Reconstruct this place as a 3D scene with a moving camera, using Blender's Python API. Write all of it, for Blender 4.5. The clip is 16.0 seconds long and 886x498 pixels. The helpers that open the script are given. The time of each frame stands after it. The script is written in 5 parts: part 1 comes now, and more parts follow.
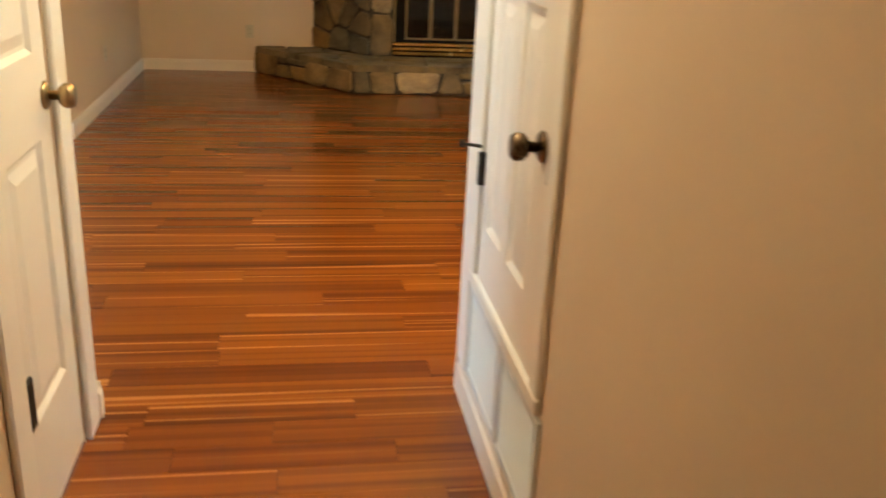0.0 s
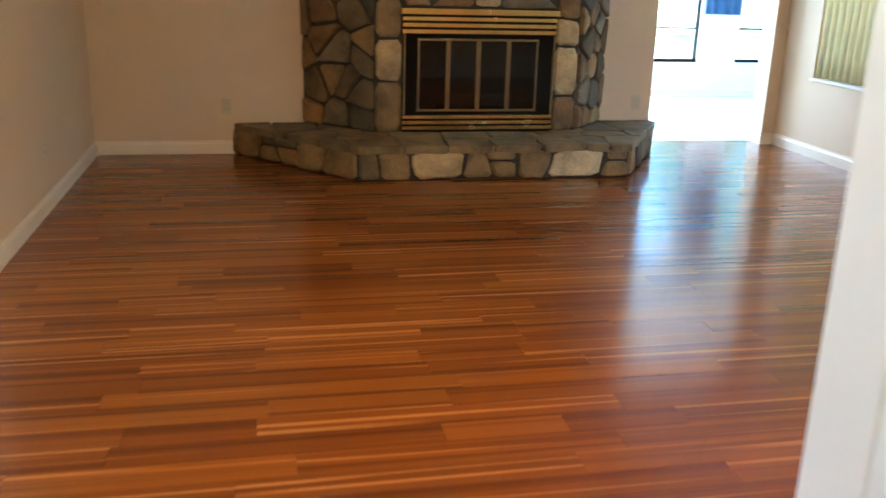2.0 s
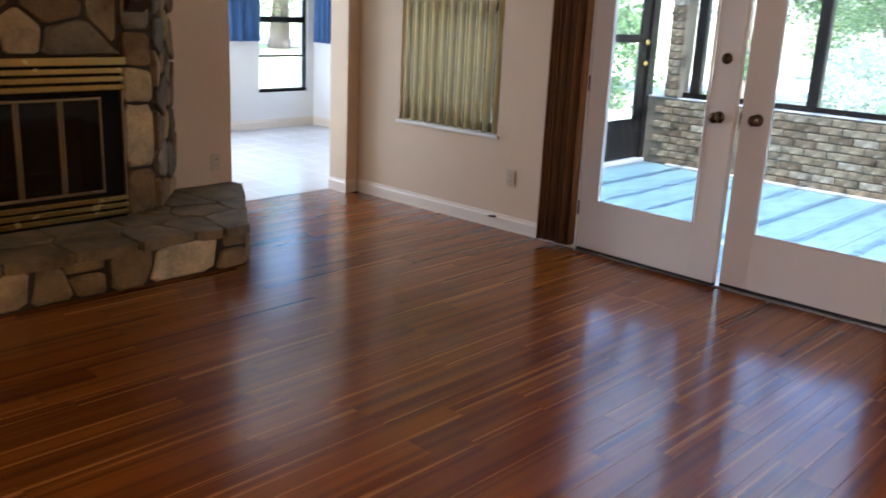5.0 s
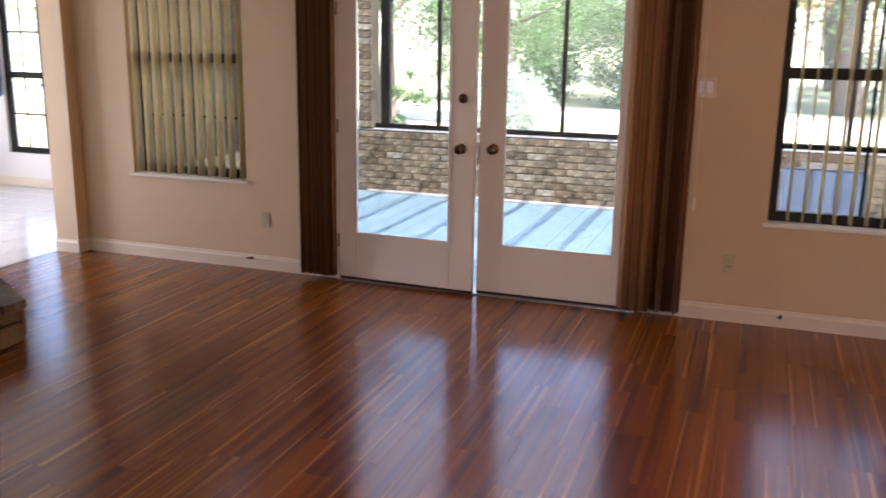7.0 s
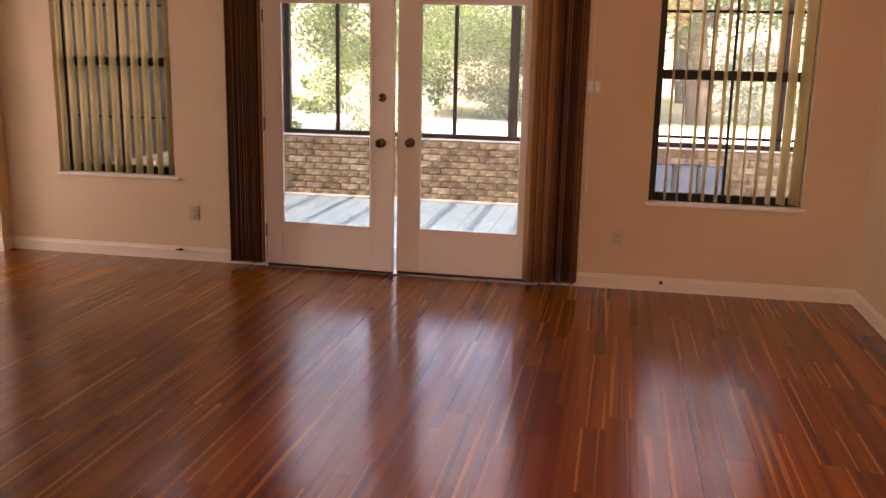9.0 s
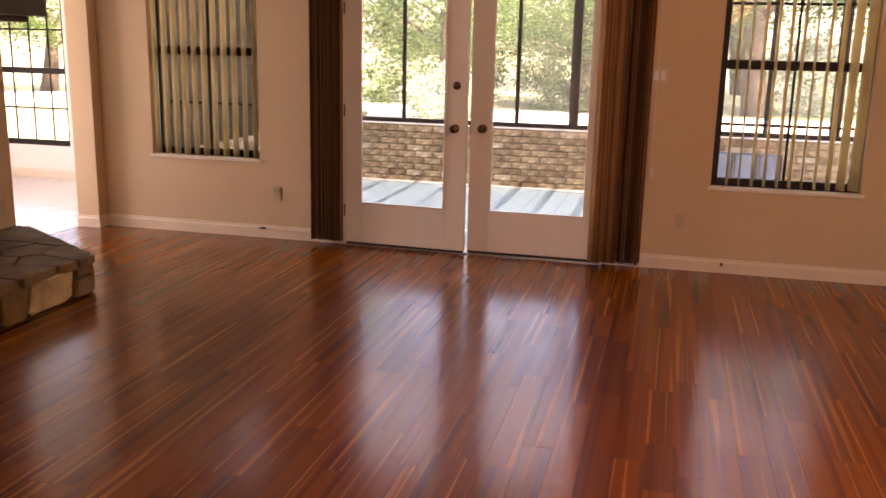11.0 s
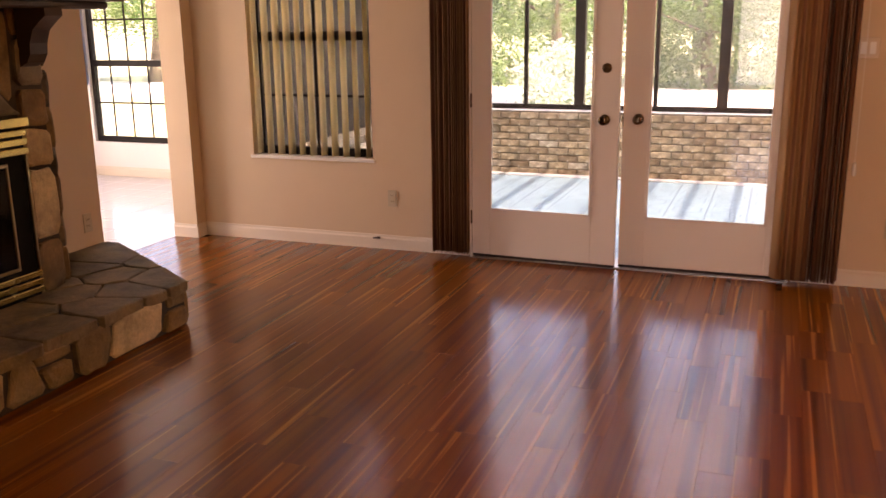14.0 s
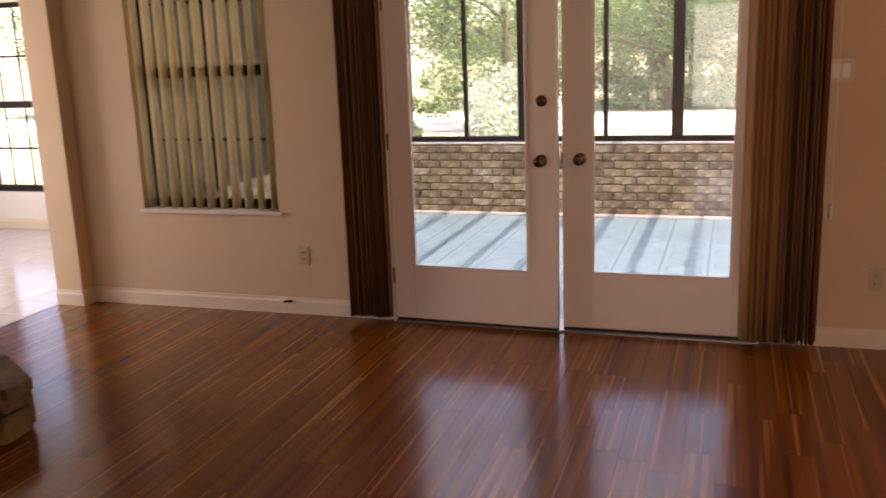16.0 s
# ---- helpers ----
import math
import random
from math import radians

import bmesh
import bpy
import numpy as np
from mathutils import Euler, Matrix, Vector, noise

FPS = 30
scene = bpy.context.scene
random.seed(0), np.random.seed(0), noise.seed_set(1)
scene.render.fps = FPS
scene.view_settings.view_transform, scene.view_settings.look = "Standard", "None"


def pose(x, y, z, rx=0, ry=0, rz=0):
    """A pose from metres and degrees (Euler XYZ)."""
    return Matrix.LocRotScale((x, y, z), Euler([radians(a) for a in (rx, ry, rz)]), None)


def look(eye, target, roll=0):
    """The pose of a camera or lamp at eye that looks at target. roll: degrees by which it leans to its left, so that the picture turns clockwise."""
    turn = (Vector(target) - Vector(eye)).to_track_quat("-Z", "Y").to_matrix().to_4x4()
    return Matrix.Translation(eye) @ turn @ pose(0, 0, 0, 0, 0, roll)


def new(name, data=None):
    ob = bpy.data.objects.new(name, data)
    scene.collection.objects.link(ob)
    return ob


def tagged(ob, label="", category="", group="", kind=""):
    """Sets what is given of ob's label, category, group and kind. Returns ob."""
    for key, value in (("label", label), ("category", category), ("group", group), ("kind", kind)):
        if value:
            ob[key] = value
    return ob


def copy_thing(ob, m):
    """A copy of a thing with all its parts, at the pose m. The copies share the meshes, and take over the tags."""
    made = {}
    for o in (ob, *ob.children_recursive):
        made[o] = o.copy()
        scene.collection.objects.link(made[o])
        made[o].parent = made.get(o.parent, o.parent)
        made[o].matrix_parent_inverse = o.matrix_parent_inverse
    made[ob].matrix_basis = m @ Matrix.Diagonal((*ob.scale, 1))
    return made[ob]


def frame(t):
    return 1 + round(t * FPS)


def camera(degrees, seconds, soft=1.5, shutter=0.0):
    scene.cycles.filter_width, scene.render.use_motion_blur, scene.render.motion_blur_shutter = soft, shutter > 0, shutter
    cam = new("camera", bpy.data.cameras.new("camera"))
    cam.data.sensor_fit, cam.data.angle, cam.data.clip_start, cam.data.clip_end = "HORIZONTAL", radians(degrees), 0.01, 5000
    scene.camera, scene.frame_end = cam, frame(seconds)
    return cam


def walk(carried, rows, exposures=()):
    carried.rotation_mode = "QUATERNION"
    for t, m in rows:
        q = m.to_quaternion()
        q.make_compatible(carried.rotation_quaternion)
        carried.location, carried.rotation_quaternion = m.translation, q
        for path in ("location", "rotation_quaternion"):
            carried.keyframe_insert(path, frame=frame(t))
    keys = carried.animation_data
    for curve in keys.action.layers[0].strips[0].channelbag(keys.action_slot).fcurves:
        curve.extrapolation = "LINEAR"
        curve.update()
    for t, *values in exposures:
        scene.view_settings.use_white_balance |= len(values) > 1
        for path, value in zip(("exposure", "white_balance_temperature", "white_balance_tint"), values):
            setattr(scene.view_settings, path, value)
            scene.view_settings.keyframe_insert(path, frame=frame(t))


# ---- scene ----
cam = camera(52.9, 16.0, shutter=0.5)
PATH = [
    (0, (0.159, 0.011, 1.374), (0.478, 1.862, 0.687), 2.9),
    (0.5, (0.165, 0.398, 1.388), (0.32, 2.256, 0.663), 0.8),
    (1, (0.143, 0.765, 1.381), (0.298, 2.642, 0.706), 0.4),
    (1.5, (0.07, 1.106, 1.431), (0.322, 2.987, 0.799), 1.0),
    (2, (-0.013, 1.578, 1.374), (0.376, 3.446, 0.779), 1.6),
    (2.5, (0.002, 2.041, 1.347), (0.557, 3.87, 0.759), 1.9),
    (3, (-0.039, 2.422, 1.334), (0.706, 4.186, 0.757), 2.4),
    (3.5, (-0.065, 2.776, 1.318), (0.886, 4.446, 0.763), 3.0),
    (4, (-0.112, 3.034, 1.365), (1.025, 4.585, 0.814), 3.3),
    (4.2, (-0.159, 3.133, 1.396), (1.05, 4.626, 0.839), 3.6),
    (6.3, (-0.575, 3.668, 1.639), (1.125, 4.607, 1.16), 0.2),
    (6.5, (-0.741, 3.747, 1.66), (1.009, 4.588, 1.179), 0.6),
    (7, (-0.997, 3.836, 1.624), (0.839, 4.483, 1.163), 0.9),
    (7.5, (-1.14, 3.776, 1.588), (0.737, 4.305, 1.147), 0.8),
    (8, (-1.373, 3.867, 1.567), (0.54, 4.266, 1.14), 0.8),
    (8.2, (-1.464, 3.942, 1.565), (0.459, 4.289, 1.137), 0.7),
    (10.3, (-2.062, 4.024, 1.52), (-0.15, 4.442, 1.107), 2.2),
    (10.5, (-2.11, 4.044, 1.524), (-0.202, 4.471, 1.103), 1.9),
    (11, (-2.119, 4.075, 1.54), (-0.226, 4.543, 1.096), 1.3),
    (11.5, (-2.038, 4.142, 1.534), (-0.159, 4.658, 1.083), 1.0),
    (12, (-1.893, 4.263, 1.523), (-0.027, 4.822, 1.07), 1.0),
    (12.5, (-1.749, 4.391, 1.526), (0.109, 4.972, 1.066), 1.1),
    (13, (-1.592, 4.512, 1.508), (0.26, 5.107, 1.042), 1.0),
    (13.5, (-1.405, 4.56, 1.515), (0.432, 5.192, 1.036), 0.2),
    (14, (-1.196, 4.607, 1.526), (0.621, 5.286, 1.038), -0.7),
    (14.5, (-0.979, 4.685, 1.531), (0.819, 5.41, 1.041), -1.4),
    (15, (-0.743, 4.652, 1.514), (1.046, 5.413, 1.042), -2.9),
    (15.5, (-0.492, 4.621, 1.519), (1.325, 5.334, 1.079), -2.7),
    (16, (-0.311, 4.633, 1.54), (1.543, 5.244, 1.103), -2.1),
]
walk(cam, [(t, look(eye, target, roll)) for t, eye, target, roll in PATH],
     exposures=[(0.0, 4.17, 5750, -4), (1.0, 3.93, 5050, -4), (1.5, 3.9, 4800, -4), (2.0, 3.95, 4950, -1), (3.0, 3.8, 5450, 7), (4.2, 3.1, 5650, 14),
                (6.5, 2.6, 6000, 22), (7.0, 2.68, 6600, 28), (7.5, 2.75, 8300, 42), (8.0, 2.58, 9000, 45), (10.5, 2.6, 9300, 45), (12.5, 2.92, 9900, 49),
                (14.0, 2.8, 9300, 46), (15.5, 2.8, 8500, 41), (16.0, 2.3, 8500, 40)])

# ---- world, sun, lights ----
SUN_DIR = Vector((-0.28, -0.52, 0.80)).normalized()
world = bpy.data.worlds.new("sky")
scene.world = world
world.use_nodes = True
wn = world.node_tree.nodes
sky = wn.new("ShaderNodeTexSky")
sky.sky_type = 'NISHITA'
sky.sun_disc = False
sky.sun_elevation = math.asin(SUN_DIR.z)
sky.sun_rotation = math.atan2(SUN_DIR.x, SUN_DIR.y)
wn["Background"].inputs["Strength"].default_value = 0.15
world.node_tree.links.new(sky.outputs[0], wn["Background"].inputs["Color"])

sun = new("sun", bpy.data.lights.new("sun", 'SUN'))
sun.data.energy, sun.data.angle, sun.data.color = 5.0, radians(0.5), (1.0, 0.95, 0.86)
sun.matrix_world = look(SUN_DIR * 30, (0, 0, 0))


def area(name, eye, target, w, h, watts, color):
    """An area lamp in an opening, standing in for the sky behind it."""
    ob = new(name, bpy.data.lights.new(name, 'AREA'))
    ob.data.shape, ob.data.size, ob.data.size_y = 'RECTANGLE', w, h
    ob.data.energy, ob.data.color = watts, color
    ob.matrix_world = look(eye, target)
    return ob


area("window_light_west", (-5.55, 4.3, 1.3), (0, 4.0, 0.9), 1.9, 1.55, 7.0, (0.64, 0.77, 1.0))
# fill lamp in an added opening, lifts the brightness of the nook walls
area("nook_fill_north", (3.1, 11.86, 1.25), (6.2, 9.6, 0.6), 1.6, 1.6, 21, (0.93, 0.97, 1.0))
# added bulb, no known source: brightens the hall doors and walls
lamp = new("hall_added_bulb", bpy.data.lights.new("hall_added_bulb", 'POINT'))
lamp.data.energy, lamp.data.color, lamp.data.shadow_soft_size = 2.3, (1.0, 0.80, 0.55), 0.12
lamp.location = (0.34, 2.08, 2.26)
# unseen warm fill, placed and sized to suit wall and floor brightness
lamp = new("room_warm_fill", bpy.data.lights.new("room_warm_fill", 'POINT'))
lamp.data.energy, lamp.data.color, lamp.data.shadow_soft_size = 8.0, (1.0, 0.57, 0.20), 0.42
lamp.location = (0.95, 3.65, 2.22)

# ---- materials ----
class Nodes:
    """A small builder for node materials."""

    def __init__(self, name):
        self.mat = bpy.data.materials.new(name)
        self.mat.use_nodes = True
        self.tree = self.mat.node_tree
        self.bsdf = self.tree.nodes["Principled BSDF"]

    def add(self, kind, **values):
        n = self.tree.nodes.new("ShaderNode" + kind)
        for key, v in values.items():
            n.inputs[key].default_value = v
        return n

    def link(self, a, b):
        self.tree.links.new(a, b)

    def coords(self, scale=(1, 1, 1), rot=(0, 0, 0), offset=None):
        tc = self.add("TexCoord")
        mp = self.add("Mapping")
        mp.inputs["Scale"].default_value = scale
        mp.inputs["Rotation"].default_value = rot
        self.link(tc.outputs["Object"], mp.inputs["Vector"])
        if offset is not None:
            self.link(offset, mp.inputs["Location"])
        return mp.outputs[0]

    def noise(self, vec, scale, detail=4.0, rough=0.55):
        n = self.add("TexNoise", Scale=scale, Detail=detail, Roughness=rough)
        self.link(vec, n.inputs["Vector"])
        return n.outputs["Fac"]

    def ramp(self, fac, stops):
        r = self.add("ValToRGB")
        el = r.color_ramp.elements
        el[0].position, el[0].color = stops[0][0], (*stops[0][1], 1)
        el[1].position, el[1].color = stops[-1][0], (*stops[-1][1], 1)
        for p, c in stops[1:-1]:
            e = el.new(p)
            e.color = (*c, 1)
        self.link(fac, r.inputs[0])
        return r.outputs[0]

    def mix(self, fac, a, b, mode='MIX'):
        m = self.add("MixRGB")
        m.blend_type = mode
        for sock, v in ((m.inputs[0], fac), (m.inputs[1], a), (m.inputs[2], b)):
            if hasattr(v, "is_linked"):
                self.link(v, sock)
            elif isinstance(v, (int, float)):
                sock.default_value = v
            else:
                sock.default_value = (*v, 1)
        return m.outputs[0]

    def maths(self, op, a, b=0.0):
        m = self.add("Math")
        m.operation = op
        for sock, v in ((m.inputs[0], a), (m.inputs[1], b)):
            if hasattr(v, "is_linked"):
                self.link(v, sock)
            else:
                sock.default_value = v
        return m.outputs[0]

    def bump(self, height, strength=0.2, distance=0.01):
        b = self.add("Bump", Strength=strength, Distance=distance)
        self.link(height, b.inputs["Height"])
        self.link(b.outputs[0], self.bsdf.inputs["Normal"])

    def out(self, color=None, rough=0.5, metal=0.0, **more):
        if color is not None:
            if hasattr(color, "is_linked"):
                self.link(color, self.bsdf.inputs["Base Color"])
            else:
                self.bsdf.inputs["Base Color"].default_value = (*color, 1)
        if hasattr(rough, "is_linked"):
            self.link(rough, self.bsdf.inputs["Roughness"])
        else:
            self.bsdf.inputs["Roughness"].default_value = rough
        self.bsdf.inputs["Metallic"].default_value = metal
        for key, v in more.items():
            self.bsdf.inputs[key.replace("_", " ")].default_value = v
        return self.mat


def paint(name, color, rough=0.6, mottled=0.06, bump=0.05, scale=60.0):
    n = Nodes(name)
    v = n.coords()
    big = n.noise(v, 1.3, 3)
    fine = n.noise(v, scale, 4)
    c = n.ramp(big, [(0.3, tuple(k * (1 - mottled) for k in color)), (0.7, tuple(min(1, k * (1 + mottled * 0.5)) for k in color))])
    n.bump(fine, bump, 0.004)
    return n.out(c, rough)


def wood_floor(name, island):
    """Glossy red-brown laminate planks, each with its own tone and streaks."""
    n = Nodes(name)
    if island:
        rnd = n.add("NewGeometry").outputs["Random Per Island"]
    else:
        rnd = n.add("ObjectInfo").outputs["Random"]
    shift = n.add("CombineXYZ")
    n.link(n.maths('MULTIPLY', rnd, 37.0), shift.inputs[0])
    n.link(n.maths('MULTIPLY', rnd, 91.0), shift.inputs[1])
    v = n.coords((0.09, 10.5, 1), offset=shift.outputs[0])
    streak = n.noise(v, 1.6, 2.0, 0.5)
    grain = n.noise(n.coords((0.8, 60, 1), offset=shift.outputs[0]), 2.0, 5, 0.65)
    vein = n.noise(n.coords((0.30, 30.0, 1), offset=shift.outputs[0]), 1.5, 1.0, 0.4)
    base = n.ramp(rnd, [(0.0, (0.165, 0.039, 0.0016)), (0.25, (0.225, 0.057, 0.0024)), (0.5, (0.258, 0.070, 0.0030)),
                        (0.75, (0.192, 0.048, 0.0020)), (1.0, (0.292, 0.086, 0.0040))])
    dark = n.ramp(streak, [(0.30, (0.40, 0.35, 0.31)), (0.43, (0.74, 0.69, 0.65)), (0.52, (1, 1, 1))])
    c = n.mix(1.0, base, dark, 'MULTIPLY')
    has_vein = n.maths('GREATER_THAN', n.maths('FRACT', n.maths('MULTIPLY', rnd, 7.31)), 0.22)
    gold = n.ramp(vein, [(0.60, (0, 0, 0)), (0.68, (1, 1, 1)), (0.75, (0.85, 0.85, 0.85))])
    c = n.mix(n.maths('MULTIPLY', n.maths('MULTIPLY', gold, has_vein), 0.72), c, (0.54, 0.215, 0.040))
    g = n.ramp(grain, [(0.30, (0.80, 0.77, 0.74)), (0.62, (1, 1, 1))])
    c = n.mix(0.75, c, g, 'MULTIPLY')
    wear = n.noise(n.coords((1, 1, 1)), 2.2, 3)
    n.link(n.maths('ADD', n.maths('MULTIPLY', wear, 0.10), 0.130), n.bsdf.inputs["Coat Roughness"])
    n.bump(grain, 0.015, 0.001)
    return n.out(c, 0.55, Specular_IOR_Level=0.06, Coat_Weight=1.0, Coat_IOR=1.46)


def stone_mat(name, tones):
    """Split fieldstone: each piece its own tone, with blotches and grain."""
    n = Nodes(name)
    rnd = n.add("ObjectInfo").outputs["Random"]
    shift = n.add("CombineXYZ")
    n.link(n.maths('MULTIPLY', rnd, 53.0), shift.inputs[0])
    v = n.coords(offset=shift.outputs[0])
    step = 1.0 / len(tones)
    base = n.ramp(rnd, [(i * step, c) for i, c in enumerate(tones)])
    blot = n.noise(v, 4.5, 6, 0.6)
    grain = n.noise(v, 45.0, 5, 0.7)
    c = n.mix(1.0, base, n.ramp(blot, [(0.30, (0.42, 0.40, 0.39)), (0.5, (0.96, 0.94, 0.91)), (0.70, (1.42, 1.34, 1.18))]), 'MULTIPLY')
    c = n.mix(0.45, c, n.ramp(grain, [(0.3, (0.55, 0.53, 0.5)), (0.65, (1.1, 1.1, 1.1))]), 'MULTIPLY')
    h = n.maths('ADD', n.maths('MULTIPLY', blot, 1.6), n.maths('MULTIPLY', grain, 0.5))
    n.bump(h, 0.50, 0.025)
    return n.out(c, 0.72)


def brick_mat(name, island):
    n = Nodes(name)
    rnd = n.add("NewGeometry").outputs["Random Per Island"] if island else n.add("ObjectInfo").outputs["Random"]
    v = n.coords()
    base = n.ramp(rnd, [(0.0, (0.20, 0.140, 0.085)), (0.35, (0.32, 0.240, 0.150)), (0.6, (0.40, 0.315, 0.205)), (0.85, (0.25, 0.190, 0.125)), (1.0, (0.52, 0.45, 0.34))])
    b = n.noise(v, 14.0, 5, 0.65)
    g = n.noise(v, 90.0, 4)
    c = n.mix(1.0, base, n.ramp(b, [(0.3, (0.42, 0.40, 0.38)), (0.6, (1.15, 1.12, 1.08))]), 'MULTIPLY')
    fleck = n.ramp(n.noise(v, 26.0, 3, 0.6), [(0.62, (0, 0, 0)), (0.70, (1, 1, 1))])
    c = n.mix(n.maths('MULTIPLY', fleck, 0.7), c, (0.62, 0.57, 0.48))
    n.bump(n.maths('ADD', b, g), 0.4, 0.006)
    return n.out(c, 0.85)


def metal(name, color, rough, scale=40.0):
    n = Nodes(name)
    f = n.noise(n.coords(), scale, 4)
    c = n.ramp(f, [(0.3, tuple(k * 0.72 for k in color)), (0.7, color)])
    r = n.maths('ADD', n.maths('MULTIPLY', f, 0.2), rough - 0.08)
    return n.out(c, r, 1.0)


def leaf_mat(name, tones):
    n = Nodes(name)
    rnd = n.add("NewGeometry").outputs["Random Per Island"]
    c = n.ramp(rnd, [(i / (len(tones) - 1), k) for i, k in enumerate(tones)])
    n.link(c, n.bsdf.inputs["Base Color"])
    n.bsdf.inputs["Roughness"].default_value = 0.5
    tr = n.add("BsdfTranslucent")
    n.link(n.mix(1.0, c, (1.1, 1.4, 1.1), 'MULTIPLY'), tr.inputs["Color"])
    m = n.add("MixShader")
    m.inputs[0].default_value = 0.4
    outn = n.tree.nodes["Material Output"]
    n.link(n.bsdf.outputs[0], m.inputs[1])
    n.link(tr.outputs[0], m.inputs[2])
    n.link(m.outputs[0], outn.inputs["Surface"])
    return n.mat


def glass_mat(name, tint=(1, 1, 1), rough=0.0):
    """Thin clear pane: passes light straight through and mirrors a little."""
    n = Nodes(name)
    tr = n.add("BsdfTransparent")
    tr.inputs["Color"].default_value = (*tint, 1)
    gl = n.add("BsdfGlossy")
    gl.inputs["Roughness"].default_value = rough
    lw = n.add("LayerWeight")
    lw.inputs["Blend"].default_value = 0.5
    fac = n.maths('ADD', n.maths('MULTIPLY', n.maths('POWER', lw.outputs["Facing"], 5.0), 0.9), 0.035)
    m = n.add("MixShader")
    n.link(fac, m.inputs[0])
    n.link(tr.outputs[0], m.inputs[1])
    n.link(gl.outputs[0], m.inputs[2])
    n.link(m.outputs[0], n.tree.nodes["Material Output"].inputs["Surface"])
    return n.mat


def cloth(name, color, through_light=0.35, bump_scale=250.0):
    n = Nodes(name)
    v = n.coords()
    f = n.noise(v, bump_scale, 3)
    b = n.noise(v, 3.0, 3)
    c = n.ramp(b, [(0.3, tuple(k * 0.85 for k in color)), (0.7, color)])
    n.link(c, n.bsdf.inputs["Base Color"])
    n.bsdf.inputs["Roughness"].default_value = 0.7
    n.bump(f, 0.12, 0.002)
    tr = n.add("BsdfTranslucent")
    n.link(c, tr.inputs["Color"])
    m = n.add("MixShader")
    m.inputs[0].default_value = through_light
    n.link(n.bsdf.outputs[0], m.inputs[1])
    n.link(tr.outputs[0], m.inputs[2])
    n.link(m.outputs[0], n.tree.nodes["Material Output"].inputs["Surface"])
    return n.mat


M_WALL = paint("wall_paint", (0.66, 0.515, 0.355), 0.65, 0.05, 0.10, 90)
M_CEIL = paint("ceiling_paint", (0.78, 0.75, 0.70), 0.9, 0.04, 0.3, 45)
M_TRIM = paint("trim_paint", (0.80, 0.77, 0.71), 0.35, 0.03, 0.02, 30)
M_BASE = paint("baseboard_paint", (0.76, 0.68, 0.57), 0.40, 0.03, 0.02, 30)
M_DOOR = paint("door_paint", (0.78, 0.74, 0.68), 0.38, 0.03, 0.03, 40)
M_GRILLE = paint("grille_paint", (0.66, 0.68, 0.68), 0.45, 0.05, 0.02)
# near-black colour for the shade inside the closet and behind the grille
M_DARK_GAP = paint("dark_gap", (0.05, 0.045, 0.04), 0.8, 0.3)
M_FLOOR = wood_floor("plank_wood", False)
M_FLOOR_REST = wood_floor("plank_wood_joined", True)
M_SUB = paint("plank_joint", (0.11, 0.036, 0.012), 0.7, 0.2)
STONE_TONES = [(0.080, 0.064, 0.038), (0.25, 0.150, 0.052), (0.070, 0.064, 0.048), (0.33, 0.225, 0.095), (0.115, 0.080, 0.038),
               (0.20, 0.165, 0.105), (0.090, 0.080, 0.056), (0.19, 0.115, 0.045)]
M_STONE = stone_mat("fieldstone", STONE_TONES)
M_STONE_PALE = stone_mat("pale_fieldstone", [(0.55, 0.46, 0.28), (0.50, 0.40, 0.23), (0.46, 0.34, 0.17)])
M_STONE_HEARTH = stone_mat("hearth_fieldstone", [(0.13, 0.098, 0.048), (0.31, 0.205, 0.075), (0.11, 0.086, 0.046), (0.36, 0.255, 0.105), (0.18, 0.124, 0.050), (0.30, 0.195, 0.066), (0.15, 0.118, 0.062)])
M_FLAG = stone_mat("flagstone", [(0.17, 0.132, 0.066), (0.26, 0.190, 0.090), (0.125, 0.104, 0.058), (0.22, 0.155, 0.066)])
M_MORTAR = paint("dark_mortar", (0.055, 0.045, 0.035), 0.95, 0.3, 0.6, 60)
M_BRASS = metal("antique_brass", (0.60, 0.42, 0.15), 0.22, 5.0)
M_BRASS_DIM = metal("aged_brass_trim", (0.36, 0.27, 0.14), 0.30)
M_KNOB = metal("bronze_knob", (0.155, 0.105, 0.06), 0.26)
M_BLACK = paint("black_enamel", (0.006, 0.0055, 0.005), 0.7, 0.2, 0.04)
M_BLACK.node_tree.nodes["Principled BSDF"].inputs["Specular IOR Level"].default_value = 0.12
M_SOOT = paint("firebox_soot", (0.020, 0.016, 0.013), 0.95, 0.4, 0.4)
M_LOG = paint("charred_log", (0.05, 0.035, 0.025), 0.9, 0.5, 0.6, 25)
M_SMOKE_GLASS = glass_mat("smoked_glass", (0.42, 0.38, 0.34), 0.03)
M_GLASS = glass_mat("clear_glass", (0.97, 0.98, 0.98))
M_MANTEL = paint("dark_mantel_wood", (0.045, 0.022, 0.012), 0.5, 0.3, 0.2, 30)
M_BRONZE = paint("bronze_aluminium", (0.018, 0.015, 0.013), 0.48, 0.15, 0.03)
M_BRONZE.node_tree.nodes["Principled BSDF"].inputs["Specular IOR Level"].default_value = 0.2
M_SLAT = cloth("cream_vinyl_slat", (0.86, 0.76, 0.50), 0.62)
# one brown fabric in two tones: tan for lit slats, dark for shaded
M_SLAT_LIT = cloth("lit_fabric_slat", (0.38, 0.195, 0.078), 0.10)
M_SLAT_SHADED = cloth("shaded_fabric_slat", (0.22, 0.085, 0.032), 0.05)
M_PLASTIC = paint("ivory_plastic", (0.54, 0.47, 0.34), 0.35, 0.04, 0.0)
M_WHITEPL = paint("white_plastic", (0.78, 0.76, 0.72), 0.35, 0.03, 0.0)
